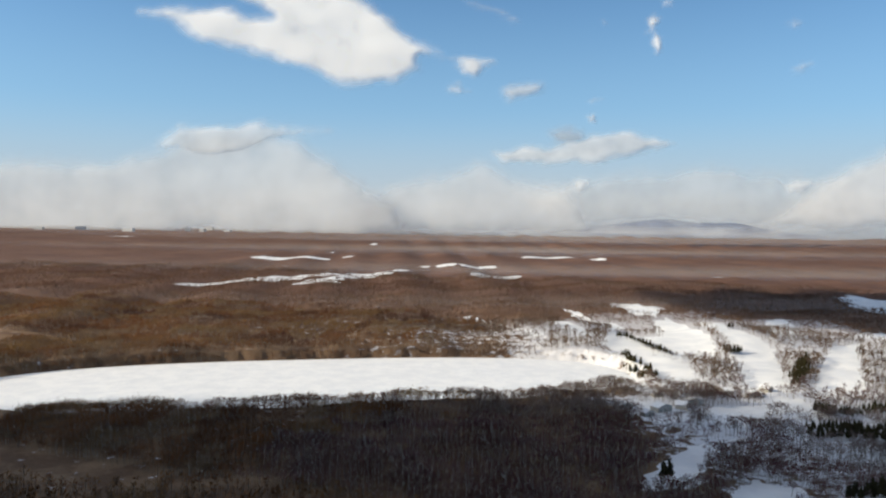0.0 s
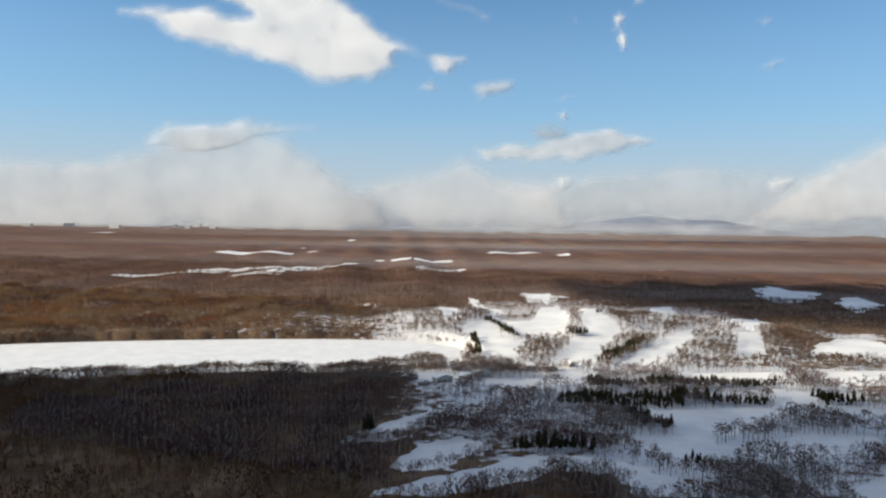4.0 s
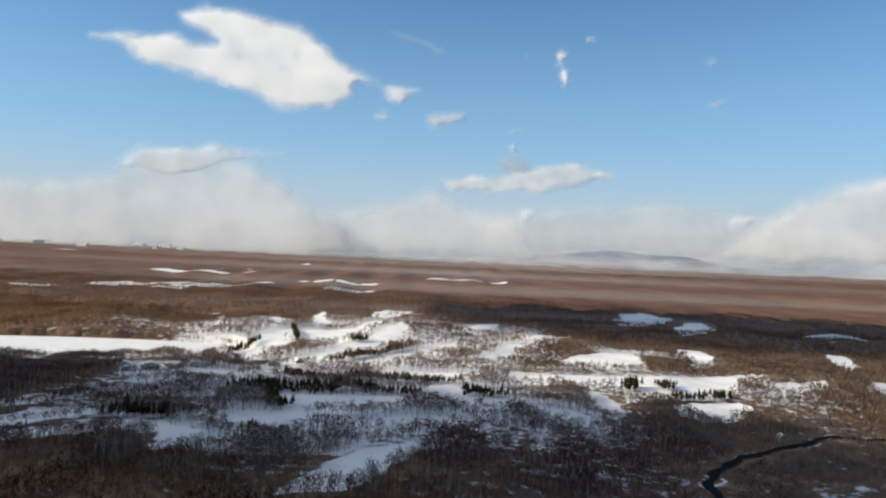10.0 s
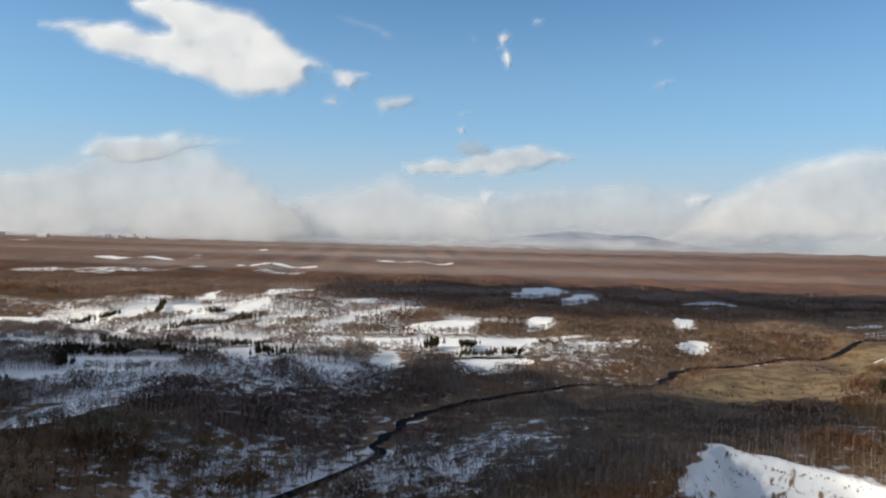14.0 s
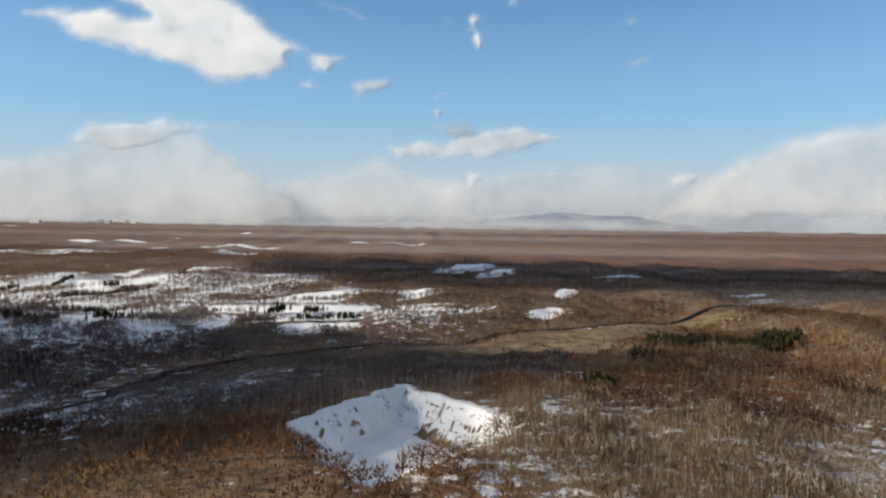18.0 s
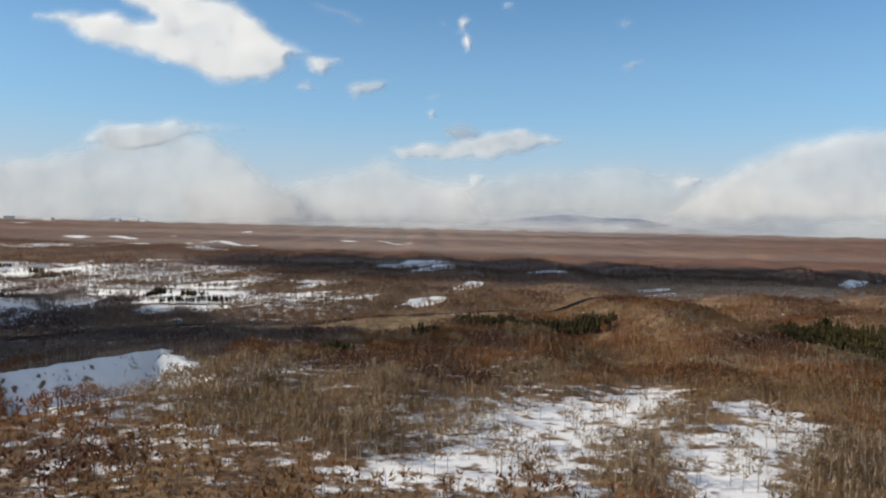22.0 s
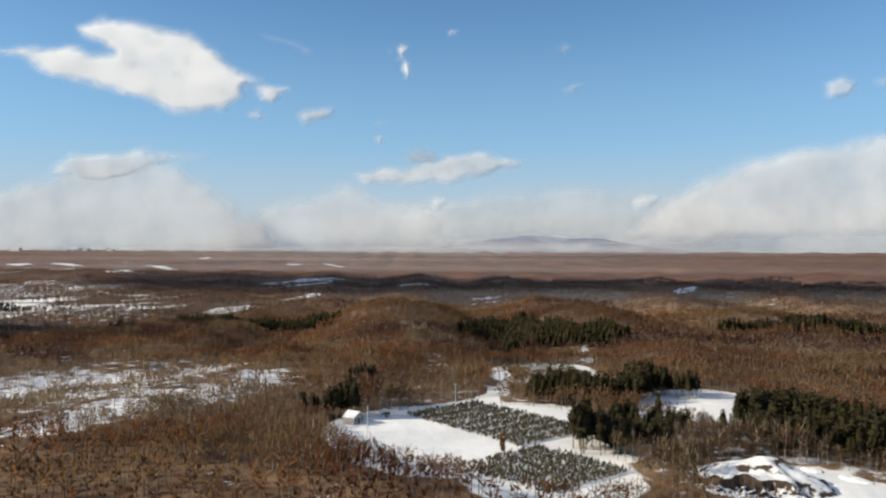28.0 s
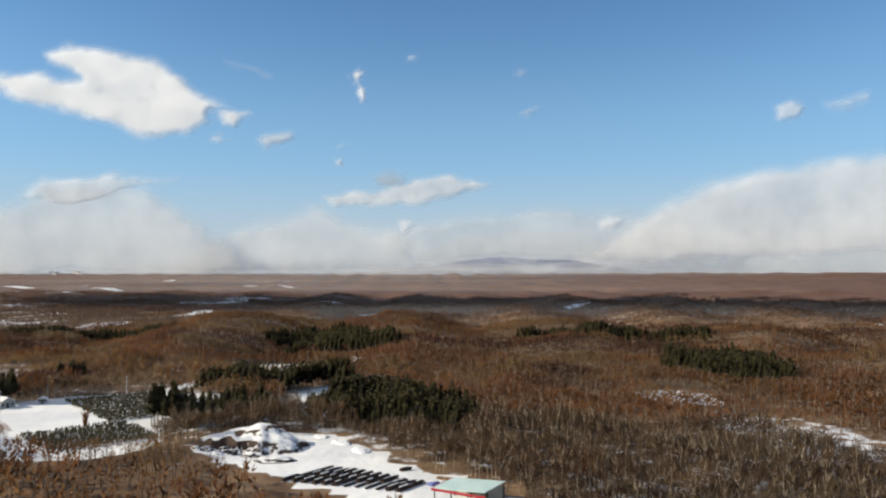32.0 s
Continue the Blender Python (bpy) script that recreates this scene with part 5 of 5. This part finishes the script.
# reddish bushes in the woods and along the bank
M_REDTWIG = mottled("reddish_twigs", (0.12, 0.035, 0.025), (0.22, 0.075, 0.045), 0.3, thin=0.4)
r_b = np.random.RandomState(66)
bx = np.concatenate([r_b.normal(1186, 5, 60), r_b.normal(1180, 3, 25), r_b.normal(1238, 6, 45)])
by = np.concatenate([r_b.normal(-57, 4, 60), r_b.normal(-40, 3, 25), r_b.normal(-64, 3, 45)])
scatter("red_bushes", [shrub(140 + s, 2.4) for s in range(4)], bx, by, r_b.uniform(0.8, 1.5, len(bx)), [M_REDTWIG, M_REDTWIG], "thicket of reddish leafless bushes", "bushes")
lone = r_b.uniform(-0.6, 0.6, (2, 5))
scatter("round_shrub", [shrub(150 + s, 3.2) for s in range(3)], 1017 + lone[0], 6 + lone[1], np.array([1.5, 1.4, 1.3, 1.2, 1.4]), [M_TWIG, M_TWIG], "round leafless shrub at the nursery's corner", "shrub")

# utility poles by the farm track
pole = thing("utility_pole", "grey concrete utility pole with crossarm", "pole", at_ground(972, 28, 30), "utility poles")
bm = bmesh.new()
bmesh.ops.create_cone(bm, cap_ends=True, segments=10, radius1=0.16, radius2=0.1, depth=9)
bmesh.ops.translate(bm, verts=bm.verts, vec=(0, 0, 4.3))
part("shaft", bm, M_CONCRETE, pole)
part("crossarm", box(-0.8, -0.06, 8.0, 0.8, 0.06, 8.14), M_DARKWOOD, pole)
for ix in (-0.65, 0.0, 0.65):
    part("insulator", box(ix - 0.05, -0.05, 8.14, ix + 0.05, 0.05, 8.34, 0.015), M_CONCRETE, pole)
copy_thing(pole, at_ground(958, 8, 30))
copy_thing(pole, at_ground(1000, 74, 60))

# far town on the plain's rim
for k in range(16):
    r = random.Random(200 + k)
    x, y = -2500 + 95 * k + r.uniform(-30, 30), 4300 + r.uniform(-300, 200)
    w, d, h = r.uniform(25, 60), r.uniform(20, 40), r.uniform(8, 18)
    root = thing("distant_building", "pale block of a far town on the plain", "building", at_ground(x, y, r.uniform(-20, 20)), "far town")
    part("wall", box(-w / 2, -d / 2, -4, w / 2, d / 2, h), M_CONCRETE, root)
    part("roof", box(-w / 2 - 0.6, -d / 2 - 0.6, h, w / 2 + 0.6, d / 2 + 0.6, h + 1.2), M_SNOW, root)
